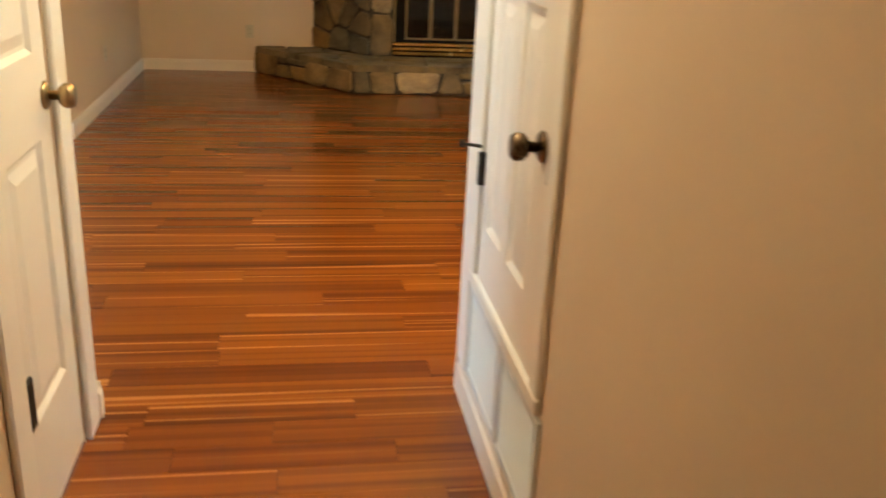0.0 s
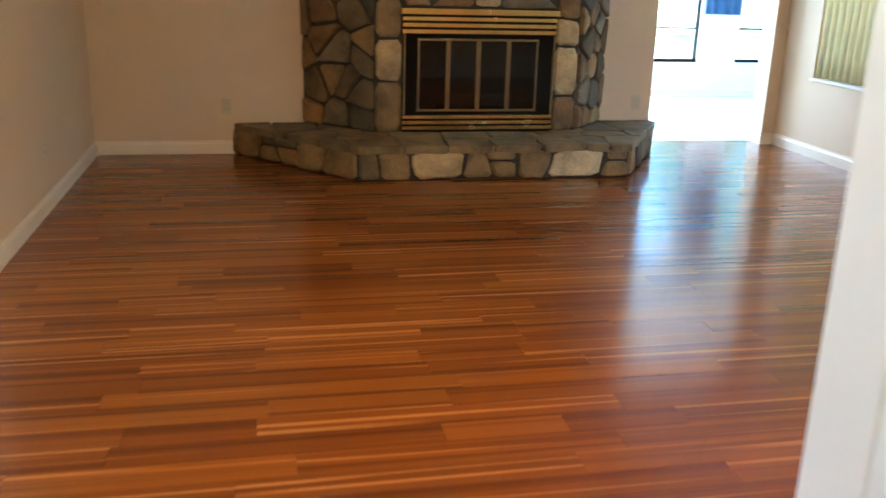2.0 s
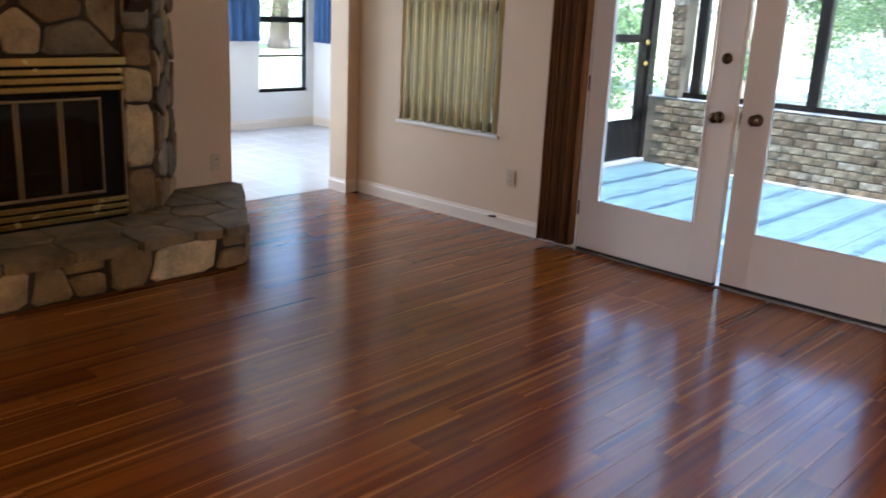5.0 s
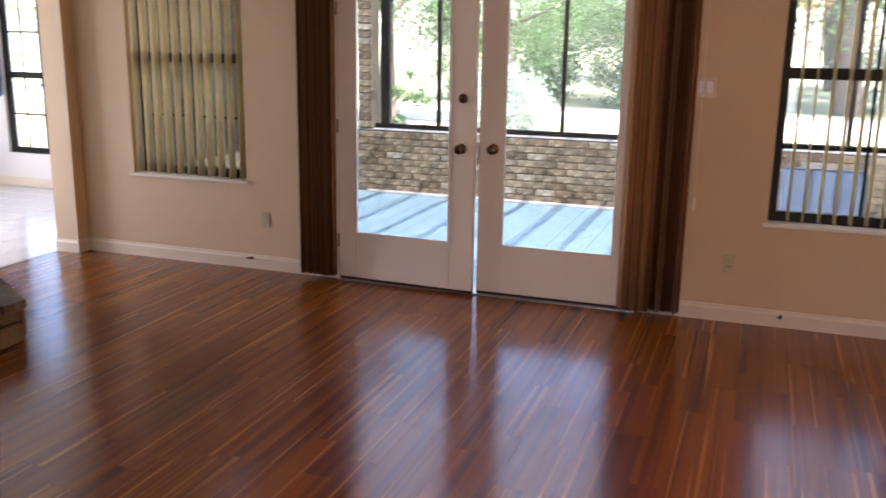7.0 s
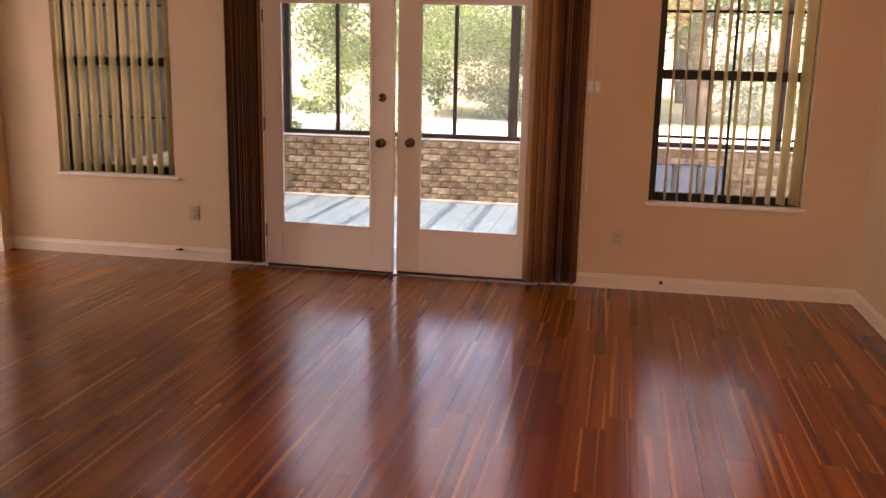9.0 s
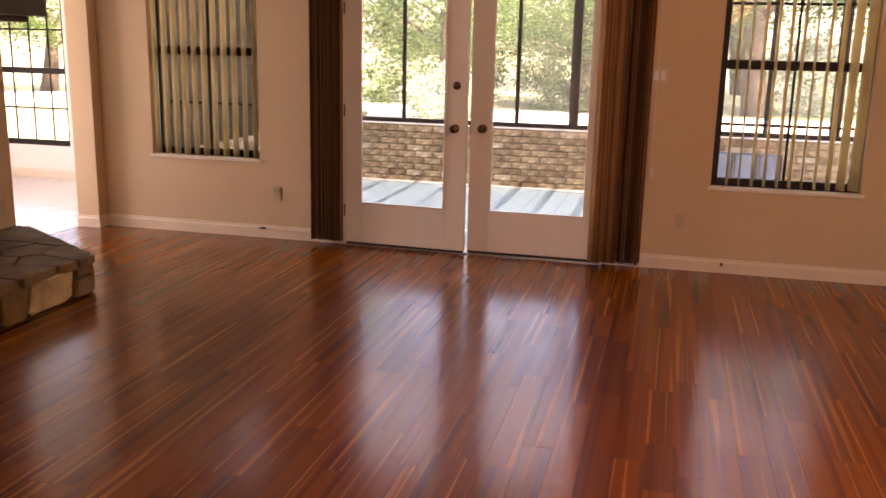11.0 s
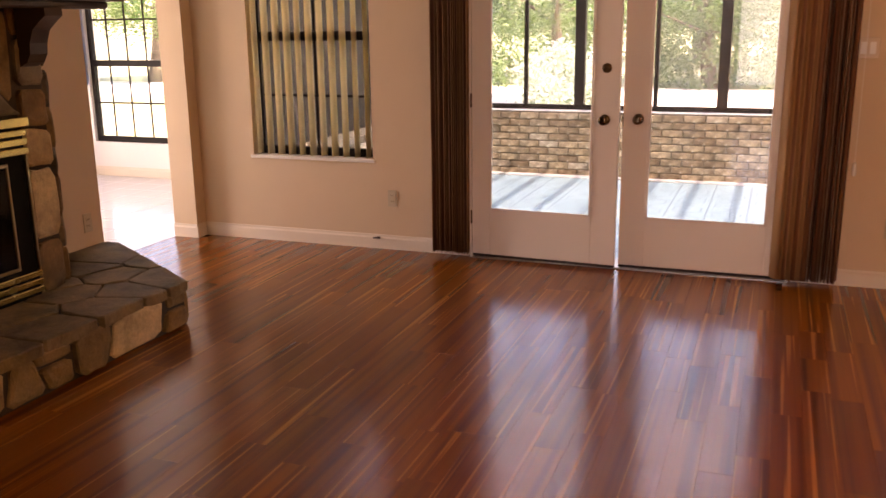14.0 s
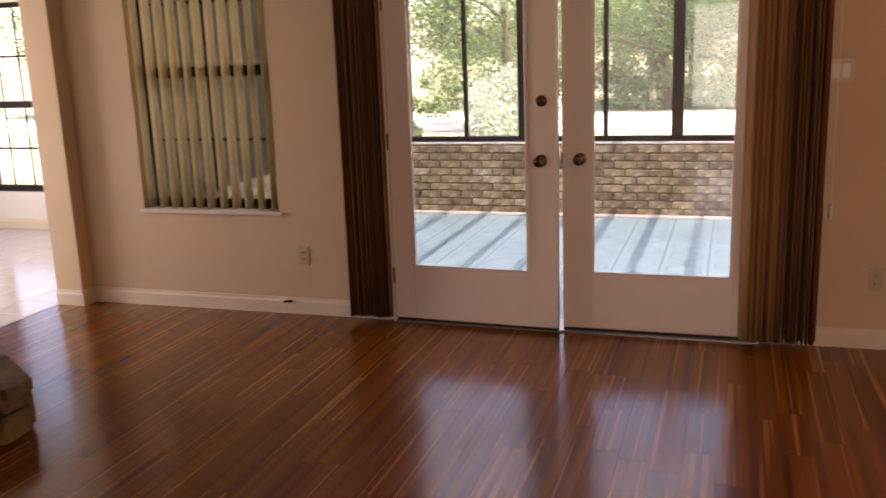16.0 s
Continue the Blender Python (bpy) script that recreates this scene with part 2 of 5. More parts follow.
M_IVORY = paint("ivory_plate_plastic", (0.62, 0.51, 0.38), 0.35, 0.03, 0.0)
M_RUBBER = paint("dark_rubber", (0.03, 0.022, 0.018), 0.6, 0.2)
M_SHADE = cloth("opal_glass_shade", (0.80, 0.76, 0.68), 0.6)
M_TILE = paint("white_floor_tile", (0.74, 0.76, 0.78), 0.16, 0.05, 0.02)
M_GROUT = paint("tile_grout", (0.50, 0.50, 0.50), 0.9, 0.1)
M_NOOK = paint("nook_wall_paint", (0.80, 0.79, 0.76), 0.6, 0.03, 0.05)
M_BLUE = cloth("blue_curtain_cloth", (0.15, 0.31, 0.60), 0.55)
M_BRICK = brick_mat("patio_brick", False)
M_BRICK_REST = brick_mat("patio_brick_joined", True)
M_BMORTAR = paint("brick_mortar", (0.19, 0.155, 0.11), 0.95, 0.15, 0.5, 70)
M_CAP = paint("concrete_sill", (0.62, 0.60, 0.56), 0.8, 0.12, 0.3)
M_THRESH = metal("aluminium_threshold", (0.60, 0.58, 0.54), 0.4)
M_BARK = paint("tree_bark", (0.13, 0.10, 0.075), 0.9, 0.4, 0.8, 18)
M_LEAF_A = leaf_mat("leaf_green", [(0.055, 0.120, 0.035), (0.085, 0.165, 0.048), (0.115, 0.195, 0.060), (0.070, 0.135, 0.042)])
M_LEAF_B = leaf_mat("leaf_pale", [(0.27, 0.34, 0.29), (0.42, 0.46, 0.43), (0.34, 0.39, 0.34)])
M_LEAF_SOFT = leaf_mat("leaf_soft_green", [(0.12, 0.18, 0.08), (0.20, 0.26, 0.14), (0.16, 0.22, 0.11)])
M_LEAF_DARK = leaf_mat("leaf_dark", [(0.062, 0.125, 0.040), (0.095, 0.170, 0.055), (0.078, 0.145, 0.046)])


def lawn_mat():
    n = Nodes("lawn_grass")
    v = n.coords()
    a = n.noise(v, 0.25, 4)
    b = n.noise(v, 9.0, 5, 0.7)
    c = n.ramp(a, [(0.3, (0.24, 0.29, 0.14)), (0.5, (0.34, 0.37, 0.22)), (0.7, (0.46, 0.45, 0.33))])
    c = n.mix(0.6, c, n.ramp(b, [(0.3, (0.5, 0.5, 0.5)), (0.7, (1.2, 1.2, 1.1))]), 'MULTIPLY')
    n.bump(b, 0.5, 0.03)
    return n.out(c, 0.9)


def patio_floor_mat():
    n = Nodes("painted_patio_floor")
    v = n.coords()
    a = n.noise(v, 1.6, 4)
    b = n.noise(v, 40.0, 4)
    c = n.ramp(a, [(0.3, (0.24, 0.39, 0.43)), (0.7, (0.31, 0.48, 0.52))])
    n.bump(b, 0.1, 0.004)
    return n.out(c, 0.38)


def mesh_mat():
    """Fine grey insect mesh: mostly open, its threads catch the light."""
    n = Nodes("insect_mesh")
    d = n.add("BsdfDiffuse")
    d.inputs["Color"].default_value = (0.55, 0.57, 0.58, 1)
    tl = n.add("BsdfTranslucent")
    tl.inputs["Color"].default_value = (0.55, 0.57, 0.58, 1)
    threads = n.add("MixShader")
    n.link(d.outputs[0], threads.inputs[1])
    n.link(tl.outputs[0], threads.inputs[2])
    tr = n.add("BsdfTransparent")
    m = n.add("MixShader")
    m.inputs[0].default_value = 0.075
    n.link(tr.outputs[0], m.inputs[1])
    n.link(threads.outputs[0], m.inputs[2])
    n.link(m.outputs[0], n.tree.nodes["Material Output"].inputs["Surface"])
    return n.mat


M_MESH = mesh_mat()
M_LAWN = lawn_mat()
M_PATIO = patio_floor_mat()
M_PATIO_LINE = paint("patio_joint_paint", (0.20, 0.29, 0.335), 0.5, 0.1)
M_BOXBLUE = paint("blue_grey_plastic", (0.17, 0.205, 0.265), 0.4, 0.08, 0.03)
M_DRIVE = paint("pale_concrete_drive", (0.60, 0.58, 0.53), 0.9, 0.1, 0.3, 12)
# added roof panel, its tint sets how much sun reaches the lanai
ROOFN = Nodes("translucent_roof_panel")
_t = ROOFN.add("BsdfTransparent")
_t.inputs["Color"].default_value = (0.62, 0.655, 0.68, 1)
_l = ROOFN.add("BsdfTranslucent")
_l.inputs["Color"].default_value = (0.55, 0.60, 0.64, 1)
_m = ROOFN.add("MixShader")
_m.inputs[0].default_value = 0.4
ROOFN.link(_t.outputs[0], _m.inputs[1])
ROOFN.link(_l.outputs[0], _m.inputs[2])
ROOFN.link(_m.outputs[0], ROOFN.tree.nodes["Material Output"].inputs["Surface"])
M_ROOF = ROOFN.mat


# ---- building helpers ----
def mesh_of(name, bm, material, smooth=False):
    me = bpy.data.meshes.new(name)
    bm.to_mesh(me)
    bm.free()
    me.materials.append(material)
    if smooth:
        me.polygons.foreach_set("use_smooth", [True] * len(me.polygons))
    return me


def part(name, bm, material, parent=None, label="", smooth=False):
    """Links a bmesh as one mesh object under a thing or a part."""
    ob = new(name, mesh_of(name, bm, material, smooth))
    if parent is not None:
        ob.parent = parent
    if label:
        ob["label"] = label
    return ob


def thing(name, label, category, at=(0, 0, 0), group=""):
    ob = new(name)
    ob.location = at
    ob.empty_display_size = 0.1
    return tagged(ob, label, category, group)


def structure(ob, label="", category=""):
    return tagged(ob, label, category, kind="structure")


def box(x0, x1, y0, y1, z0, z1, bevel=0.0, bm=None, seg=1):
    b = bmesh.new()
    bmesh.ops.create_cube(b, size=1)
    for v in b.verts:
        v.co = Vector((x0 + (v.co.x + 0.5) * (x1 - x0), y0 + (v.co.y + 0.5) * (y1 - y0), z0 + (v.co.z + 0.5) * (z1 - z0)))
    if bevel > 0:
        bmesh.ops.bevel(b, geom=b.edges[:], offset=bevel, segments=seg, affect='EDGES', profile=0.5)
    if bm is None:
        return b
    me = bpy.data.meshes.new("tmp")
    b.to_mesh(me)
    b.free()
    bm.from_mesh(me)
    bpy.data.meshes.remove(me)
    return bm


def lathe(profile, axis='Z', seg=20):
    """A turned shape from (radius, height) pairs."""
    b = bmesh.new()
    rings = []
    for r, h in profile:
        ring = []
        for k in range(seg):
            a = 2 * math.pi * k / seg
            p = (r * math.cos(a), r * math.sin(a), h)
            if axis == 'X':
                p = (h, r * math.cos(a), r * math.sin(a))
            if axis == 'Y':
                p = (r * math.cos(a), h, r * math.sin(a))
            ring.append(b.verts.new(p))
        rings.append(ring)
    for lo, hi in zip(rings, rings[1:]):
        for k in range(seg):
            b.faces.new((lo[k], lo[(k + 1) % seg], hi[(k + 1) % seg], hi[k]))
    b.faces.new(rings[0][::-1])
    b.faces.new(rings[-1])
    bmesh.ops.recalc_face_normals(b, faces=b.faces[:])
    return b


def moved(bm, x, y, z):
    bmesh.ops.translate(bm, verts=bm.verts[:], vec=(x, y, z))
    return bm


def wall_pieces(a0, a1, z0, z1, holes):
    """The rectangles left of a wall from a0 to a1 when the holes (a0, a1, z0, z1) are cut out."""
    cuts = sorted({a0, a1, *[h[0] for h in holes], *[h[1] for h in holes]})
    out = []
    for lo, hi in zip(cuts, cuts[1:]):
        mid, z = (lo + hi) / 2, z0
        for h in sorted((h for h in holes if h[0] < mid < h[1]), key=lambda h: h[2]):
            if h[2] > z:
                out.append((lo, hi, z, h[2]))
            z = h[3]
        if z < z1:
            out.append((lo, hi, z, z1))
    return out


def wall_along_y(name, x0, x1, y0, y1, z0, z1, holes=(), material=None, label="painted interior wall"):
    b = bmesh.new()
    for lo, hi, zl, zh in wall_pieces(y0, y1, z0, z1, holes):
        box(x0, x1, lo, hi, zl, zh, bm=b)
    return structure(part(name, b, material or M_WALL), label, "wall")


def wall_along_x(name, x0, x1, y0, y1, z0, z1, holes=(), material=None, label="painted interior wall"):
    b = bmesh.new()
    for lo, hi, zl, zh in wall_pieces(x0, x1, z0, z1, holes):
        box(lo, hi, y0, y1, zl, zh, bm=b)
    return structure(part(name, b, material or M_WALL), label, "wall")


def baseboard(name, x0, y0, x1, y1, nx, ny, h=0.10, t=0.014):
    """A baseboard with a stepped top along a wall's face; (nx, ny) points into the room."""
    b = bmesh.new()
    d = Vector((x1 - x0, y1 - y0, 0))
    n = Vector((nx, ny, 0))
    o = Vector((x0, y0, 0))
    prof = [(0, 0), (t, 0), (t, h * 0.74), (t * 0.55, h * 0.86), (t * 0.45, h), (0, h)]
    ends = []
    for k in (0, 1):
        ends.append([b.verts.new(o + d * k + n * p + Vector((0, 0, q))) for p, q in prof])
    m = len(prof)
    for k in range(m):
        b.faces.new((ends[0][k], ends[0][(k + 1) % m], ends[1][(k + 1) % m], ends[1][k]))
    b.faces.new(ends[0][::-1])
    b.faces.new(ends[1])
    bmesh.ops.recalc_face_normals(b, faces=b.faces[:])
    return structure(part(name, b, M_BASE), "cream white painted baseboard", "baseboard")


# ---- large structure ----
CEIL = 2.46
EX = 4.38      # inner face of the east wall
NY = 8.49      # inner face of the north wall
SY = 2.38      # inner face of the south wall
HL, HR = -0.42, 0.655   # faces of the hall walls
W1 = (7.20, 8.15, 0.625, 2.28)
W2 = (2.765, 3.75, 0.612, 2.28)
FD = (4.47, 6.48, 0.0, 2.06)
BW_E = (10.47, 11.42, 0.36, 2.1)
wall_along_y("wall_east", EX, EX + 0.16, SY, 8.61, 0, CEIL, [W1, W2, FD], label="cream painted wall with windows and french doors")
wall_along_x("wall_north", -1.35, 3.14, NY, NY + 0.14, 0, CEIL, label="cream painted wall behind the fireplace")
b_ = box(4.265, 4.54, 8.61, 8.81, 0, CEIL)
structure(part("wall_north_nib", b_, M_WALL), "cream painted wall end beside an opening", "wall")
structure(part("wall_opening_head", box(3.14, 4.265, 8.50, 8.80, 2.14, CEIL), M_WALL), "wall above a wide opening", "wall")
wall_along_y("wall_west_return", -1.37, -1.23, 5.75, NY, 0, CEIL, label="cream painted side wall")
wall_along_x("wall_dining_north", -5.6, -1.37, 5.75, 5.89, 0, CEIL, label="cream painted wall lit by daylight")
wall_along_y("wall_far_west", -5.75, -5.6, 2.2, 5.89, 0, CEIL, [(3.3, 5.3, 0.5, 2.1)], label="cream painted wall with a window")
wall_along_x("wall_south_east", HR + 0.13, EX, SY - 0.14, SY, 0, CEIL, label="cream painted wall")
wall_along_x("wall_south_west", -5.6, HL - 0.13, SY - 0.14, SY, 0, CEIL, label="cream painted wall")
L_DOOR = (1.772, 2.225, 0.0, 2.05)
R_DOOR = (1.652, 2.270, 0.45, 2.05)
wall_along_y("wall_hall_left", HL - 0.13, HL, -1.6, SY, 0, CEIL, [L_DOOR], label="cream painted hall wall")
wall_along_y("wall_hall_right", HR, HR + 0.13, -1.6, 2.45, 0, CEIL, [R_DOOR, (1.575, 2.335, 0.125, 0.405)], label="tan-lit hall wall")
wall_along_x("wall_hall_end", HL - 0.13, HR + 0.13, -1.75, -1.6, 0, CEIL, label="cream painted hall end wall")
structure(part("closet_back", box(HR + 0.5, HR + 0.52, 1.4, 2.3, 0, CEIL), M_DARK_GAP), "closet back coloured dark for its shade", "wall")
structure(part("room_back", box(HL - 0.6, HL - 0.58, 1.3, 2.3, 0, CEIL), M_WALL), "plain wall behind a closed door", "wall")
b_ = bmesh.new()
box(-5.75, 4.54, SY - 0.14, 8.81, CEIL, CEIL + 0.1, bm=b_)
box(HL - 0.7, HR + 0.6, -1.75, SY - 0.14, CEIL, CEIL + 0.1, bm=b_)
structure(part("ceiling", b_, M_CEIL), "white textured ceiling", "ceiling")
structure(part("ceiling_nook", box(2.0, 6.6, 8.81, 11.9, CEIL, CEIL + 0.1), M_CEIL), "white ceiling of the breakfast nook", "ceiling")

# breakfast nook beyond the wide opening
NKX, NKY = 6.45, 11.75
BW_A = (4.28, 5.18, 0.40, 2.1)
BW_B = (5.68, 6.36, 0.40, 2.1)
# unseen opening, cut only to hold the nook's fill lamp
BW_C = (2.25, 3.95, 0.40, 2.1)
wall_along_y("wall_nook_east", NKX, NKX + 0.15, 8.81, NKY, 0, CEIL, [BW_E], M_NOOK, "white nook wall with a tall window")
wall_along_x("wall_nook_north", 2.0, NKX + 0.15, NKY, NKY + 0.15, 0, CEIL, [BW_A, BW_B, BW_C], M_NOOK, "white nook wall with windows")
wall_along_y("wall_nook_west", 1.85, 2.0, 8.63, NKY + 0.15, 0, CEIL, (), M_NOOK, "white nook wall")
wall_along_x("wall_nook_south", 4.54, NKX + 0.15, 8.61, 8.81, -0.05, CEIL + 0.1, (), M_BRICK_REST, "brick outer wall of the nook")
baseboard("baseboard_nook_east", NKX, 8.81, NKX, NKY, -1, 0)
baseboard("baseboard_nook_north", 2.0, NKY, NKX - 0.014, NKY, 0, -1)

# baseboards
baseboard("baseboard_north_west", -1.23, NY, -0.21, NY, 0, -1)
baseboard("baseboard_west", -1.23, 5.75, -1.23, NY - 0.014, 1, 0)
baseboard("baseboard_dining", -5.6, 5.75, -1.216, 5.75, 0, -1)
baseboard("baseboard_east_north", EX, 6.50, EX, 8.61, -1, 0)
baseboard("baseboard_east_south", EX, SY, EX, 4.45, -1, 0)
baseboard("baseboard_nib", 4.25, 8.61, EX - 0.014, 8.61, 0, -1)
baseboard("baseboard_nib_side", 4.265, 8.61, 4.265, 8.81, -1, 0)
baseboard("baseboard_hall_corner", HR - 0.016, 2.45, HR + 0.13, 2.45, 0, 1, 0.115, 0.016)
baseboard("baseboard_south_east", HR + 0.13, SY, EX - 0.014, SY, 0, 1)
baseboard("baseboard_south_west", -5.6, SY, HL + 0.014, SY, 0, 1)
baseboard("baseboard_hall_right", HR, -1.6, HR, 2.45, -1, 0, 0.115, 0.016)
baseboard("baseboard_hall_left", HL, -1.6, HL, 1.657, 1, 0)
baseboard("baseboard_hall_left_end", HL, 2.348, HL, SY, 1, 0, 0.10, 0.020)

# floors
structure(part("subfloor", box(-5.75, 4.60, -1.75, 8.80, -0.12, -0.008), M_SUB), "dark base under the planks", "floor")


# ---- windows ----
def sash_window(name, label, along, a0, a1, z0, z1, face, depth, rail, cross, grid_v, group="windows"):
    """A bronze single-hung window in a wall; along 'y' or 'x', face: centre plane of the frame."""
    w = structure(thing(name, label, "window", group=group), label, "window")

    def bar(nm, lo, hi, zl, zh, thick=0.05, off=0.0, mat=M_BRONZE, bev=0.004, parent=w):
        if along == 'y':
            return part(nm, box(face - thick / 2 + off, face + thick / 2 + off, lo, hi, zl, zh, bev), mat, parent)
        return part(nm, box(lo, hi, face - thick / 2 + off, face + thick / 2 + off, zl, zh, bev), mat, parent)

    f = depth
    bar("window_frame", a0, a0 + f, z0, z1)
    bar("window_frame", a1 - f, a1, z0, z1)
    bar("window_frame", a0 + f, a1 - f, z0, z0 + f + 0.015)
    bar("window_frame", a0 + f, a1 - f, z1 - f, z1)
    bar("meeting_rail", a0 + f, a1 - f, rail - 0.032, rail + 0.032, 0.06)
    for z in cross:
        bar("muntin", a0 + f, a1 - f, z - 0.009, z + 0.009, 0.018)
    for k in range(1, grid_v + 1):
        a = a0 + (a1 - a0) * k / (grid_v + 1)
        bar("muntin", a - 0.009, a + 0.009, z0 + f, rail - 0.032, 0.016)
        bar("muntin", a - 0.009, a + 0.009, rail + 0.032, z1 - f, 0.016)
    for zl, zh in ((z0 + f, rail - 0.032), (rail + 0.032, z1 - f)):
        p = bar("pane", a0 + f, a1 - f, zl, zh, 0.004, 0.012, M_GLASS, 0.0)
        p.visible_shadow = False
    return w


def sill_y(name, x0, x1, y0, y1, z):
    return structure(part(name, box(x0, x1, y0, y1, z - 0.022, z, 0.004), M_TRIM), "white window sill", "sill")


sash_window("window_1", "bronze single-hung window behind cream vertical blinds", 'y', W1[0], W1[1], W1[2], W1[3], EX + 0.115, 0.045, 1.462, (1.05, 1.87), 1)
sash_window("window_2", "bronze single-hung window with open vertical blinds", 'y', W2[0], W2[1], W2[2], W2[3], EX + 0.115, 0.045, 1.462, (1.05, 1.87), 1)
sill_y("window_sill_1", EX - 0.022, EX + 0.09, W1[0] - 0.02, W1[1] + 0.02, W1[2] + 0.004)
sill_y("window_sill_2", EX - 0.022, EX + 0.09, W2[0] - 0.02, W2[1] + 0.02, W2[2] + 0.004)
sash_window("window_3", "dark-framed nook window with a divided sash", 'y', BW_E[0], BW_E[1], BW_E[2], BW_E[3], NKX + 0.06, 0.045, 1.18, (0.77, 1.62), 3, "nook windows")
sash_window("window_4", "dark-framed nook window with a mini blind", 'x', BW_A[0], BW_A[1], BW_A[2], BW_A[3], NKY + 0.06, 0.024, 1.2, (0.8,), 0, "nook windows")
sash_window("window_5", "dark-framed nook window with a mini blind", 'x', BW_B[0], BW_B[1], BW_B[2], BW_B[3], NKY + 0.06, 0.024, 1.2, (0.8,), 0, "nook windows")
# sash made up for the fill lamp's opening
sash_window("window_added", "wide dark-framed nook window, unseen, added for the fill lamp", 'x', BW_C[0], BW_C[1], BW_C[2], BW_C[3], NKY + 0.05, 0.024, 1.2, (), 0, "nook windows")
sash_window("window_6", "wide dining room window", 'y', 3.3, 5.3, 0.5, 2.1, -5.68, 0.045, 1.3, (), 1, "dining windows")


# ---- vertical blinds ----
def slat_mesh(name, width, height, material):
    """A curved hanging slat, thin, hung from its top at z = 0."""
    b = bmesh.new()
    cols, rows = [], 4
    for k in range(6):
        u = k / 5 - 0.5
        bow = 0.010 * (1 - 4 * u * u)
        cols.append([(u * width, bow + s) for s in (0, 0.0012)])
    grid = [[[b.verts.new((c[s][0], c[s][1], -height * r / rows)) for c in cols] for r in range(rows + 1)] for s in (0, 1)]
    for s in (0, 1):
        for r in range(rows):
            for k in range(5):
                b.faces.new((grid[s][r][k], grid[s][r][k + 1], grid[s][r + 1][k + 1], grid[s][r + 1][k]))
    for r in range(rows):
        for k in (0, 5):
            b.faces.new((grid[0][r][k], grid[0][r + 1][k], grid[1][r + 1][k], grid[1][r][k]))
    for r in (0, rows):
        for k in range(5):
            b.faces.new((grid[0][r][k], grid[0][r][k + 1], grid[1][r][k + 1], grid[1][r][k]))
    bmesh.ops.recalc_face_normals(b, faces=b.faces[:])
    return mesh_of(name, b, material, True)


def vertical_blind(name, label, x, ys, angles, top, height, meshes, rail_y):
    t = thing(name, label, "vertical blind", (x, (rail_y[0] + rail_y[1]) / 2, top), "vertical blinds")
    cy = t.location.y
    part("headrail", moved(box(-0.028, 0.028, rail_y[0], rail_y[1], 0.0, 0.045, 0.006), 0, -cy, 0), M_WHITEPL, t)
    for k, (y, a) in enumerate(zip(ys, angles)):
        s = new("slat", meshes[k % len(meshes)])
        s.parent = t
        s.location = (0, y - cy, 0.004)
        s.rotation_euler = (0, 0, radians(a))
    return t


slat_w1 = slat_mesh("slat", 0.089, 1.60, M_SLAT)
ys = [W1[0] + 0.045 + k * 0.0865 for k in range(11)]
vertical_blind("window_blind", "cream vertical blind with open slats in the window", EX + 0.035, ys, [random.uniform(-9, 5) for _ in ys], 2.23, 1.60, [slat_w1], (W1[0] + 0.005, W1[1] - 0.005))
ys = [W2[0] + 0.05 + k * 0.0825 for k in range(11)]
an = [random.uniform(-7, 7) for _ in ys]
an[0], an[1], an[2] = 40, 30, 12
vertical_blind("window_blind", "cream vertical blind, slats turned edge-on", EX + 0.035, ys, an, 2.23, 1.60, [slat_w1], (W2[0] + 0.005, W2[1] - 0.005))
slat_lit = slat_mesh("slat", 0.089, 2.105, M_SLAT_LIT)
slat_shaded = slat_mesh("slat", 0.089, 2.105, M_SLAT_SHADED)
# highlights and shade put into slat colour; the right stack ends dark
fabric = [slat_lit, slat_shaded, slat_lit] * 5 + [slat_lit, slat_lit, slat_shaded] * 3 + [slat_shaded] * 11
ys, an = [], []
for k in range(15):
    ys.append(6.475 + k * 0.0175)
    an.append(random.uniform(-8, 12))
for k in range(20):
    ys.append(4.555 - k * 0.0182)
    an.append(random.uniform(22, 42) if k < 9 else random.uniform(-12, 8))
vertical_blind("door_blind", "brown fabric vertical blind drawn apart beside the doors", EX - 0.085, ys, an, 2.135, 2.105, fabric, (4.15, 6.78))
cord = thing("blind_cord", "white blind pull cord with a weight", "cord", (EX - 0.035, 4.165, 0.66))
part("cord_line", box(-0.0015, 0.0015, -0.0015, 0.0015, 0.07, 1.475), M_WHITEPL, cord)
part("cord_weight", lathe([(0.004, 0.08), (0.010, 0.07), (0.012, 0.02), (0.009, 0.0)], 'Z', 10), M_WHITEPL, cord)


# ---- doors ----
def knob_set(parent, x, y, z, nx, ny=0, material=None, scale=1.0):
    """A round knob with its rosette, sticking out along (nx, ny)."""
    mat = material or M_KNOB
    axis = 'X' if nx else 'Y'
    s = (nx or ny)
    ros = lathe([(0.033 * scale, 0), (0.033 * scale, 0.004 * s), (0.026 * scale, 0.010 * s), (0.013 * scale, 0.012 * s)], axis, 24)
    r = part("rosette", moved(ros, x, y, z), mat, parent, smooth=True)
    kn = lathe([(0.011 * scale, 0.010 * s), (0.011 * scale, 0.030 * s), (0.020 * scale, 0.034 * s), (0.0285 * scale, 0.044 * s),
                (0.0295 * scale, 0.058 * s), (0.024 * scale, 0.067 * s), (0.012 * scale, 0.069 * s)], axis, 24)
    k = part("knob", moved(kn, x, y, z), mat, parent, "round bronze knob", smooth=True)
    return k


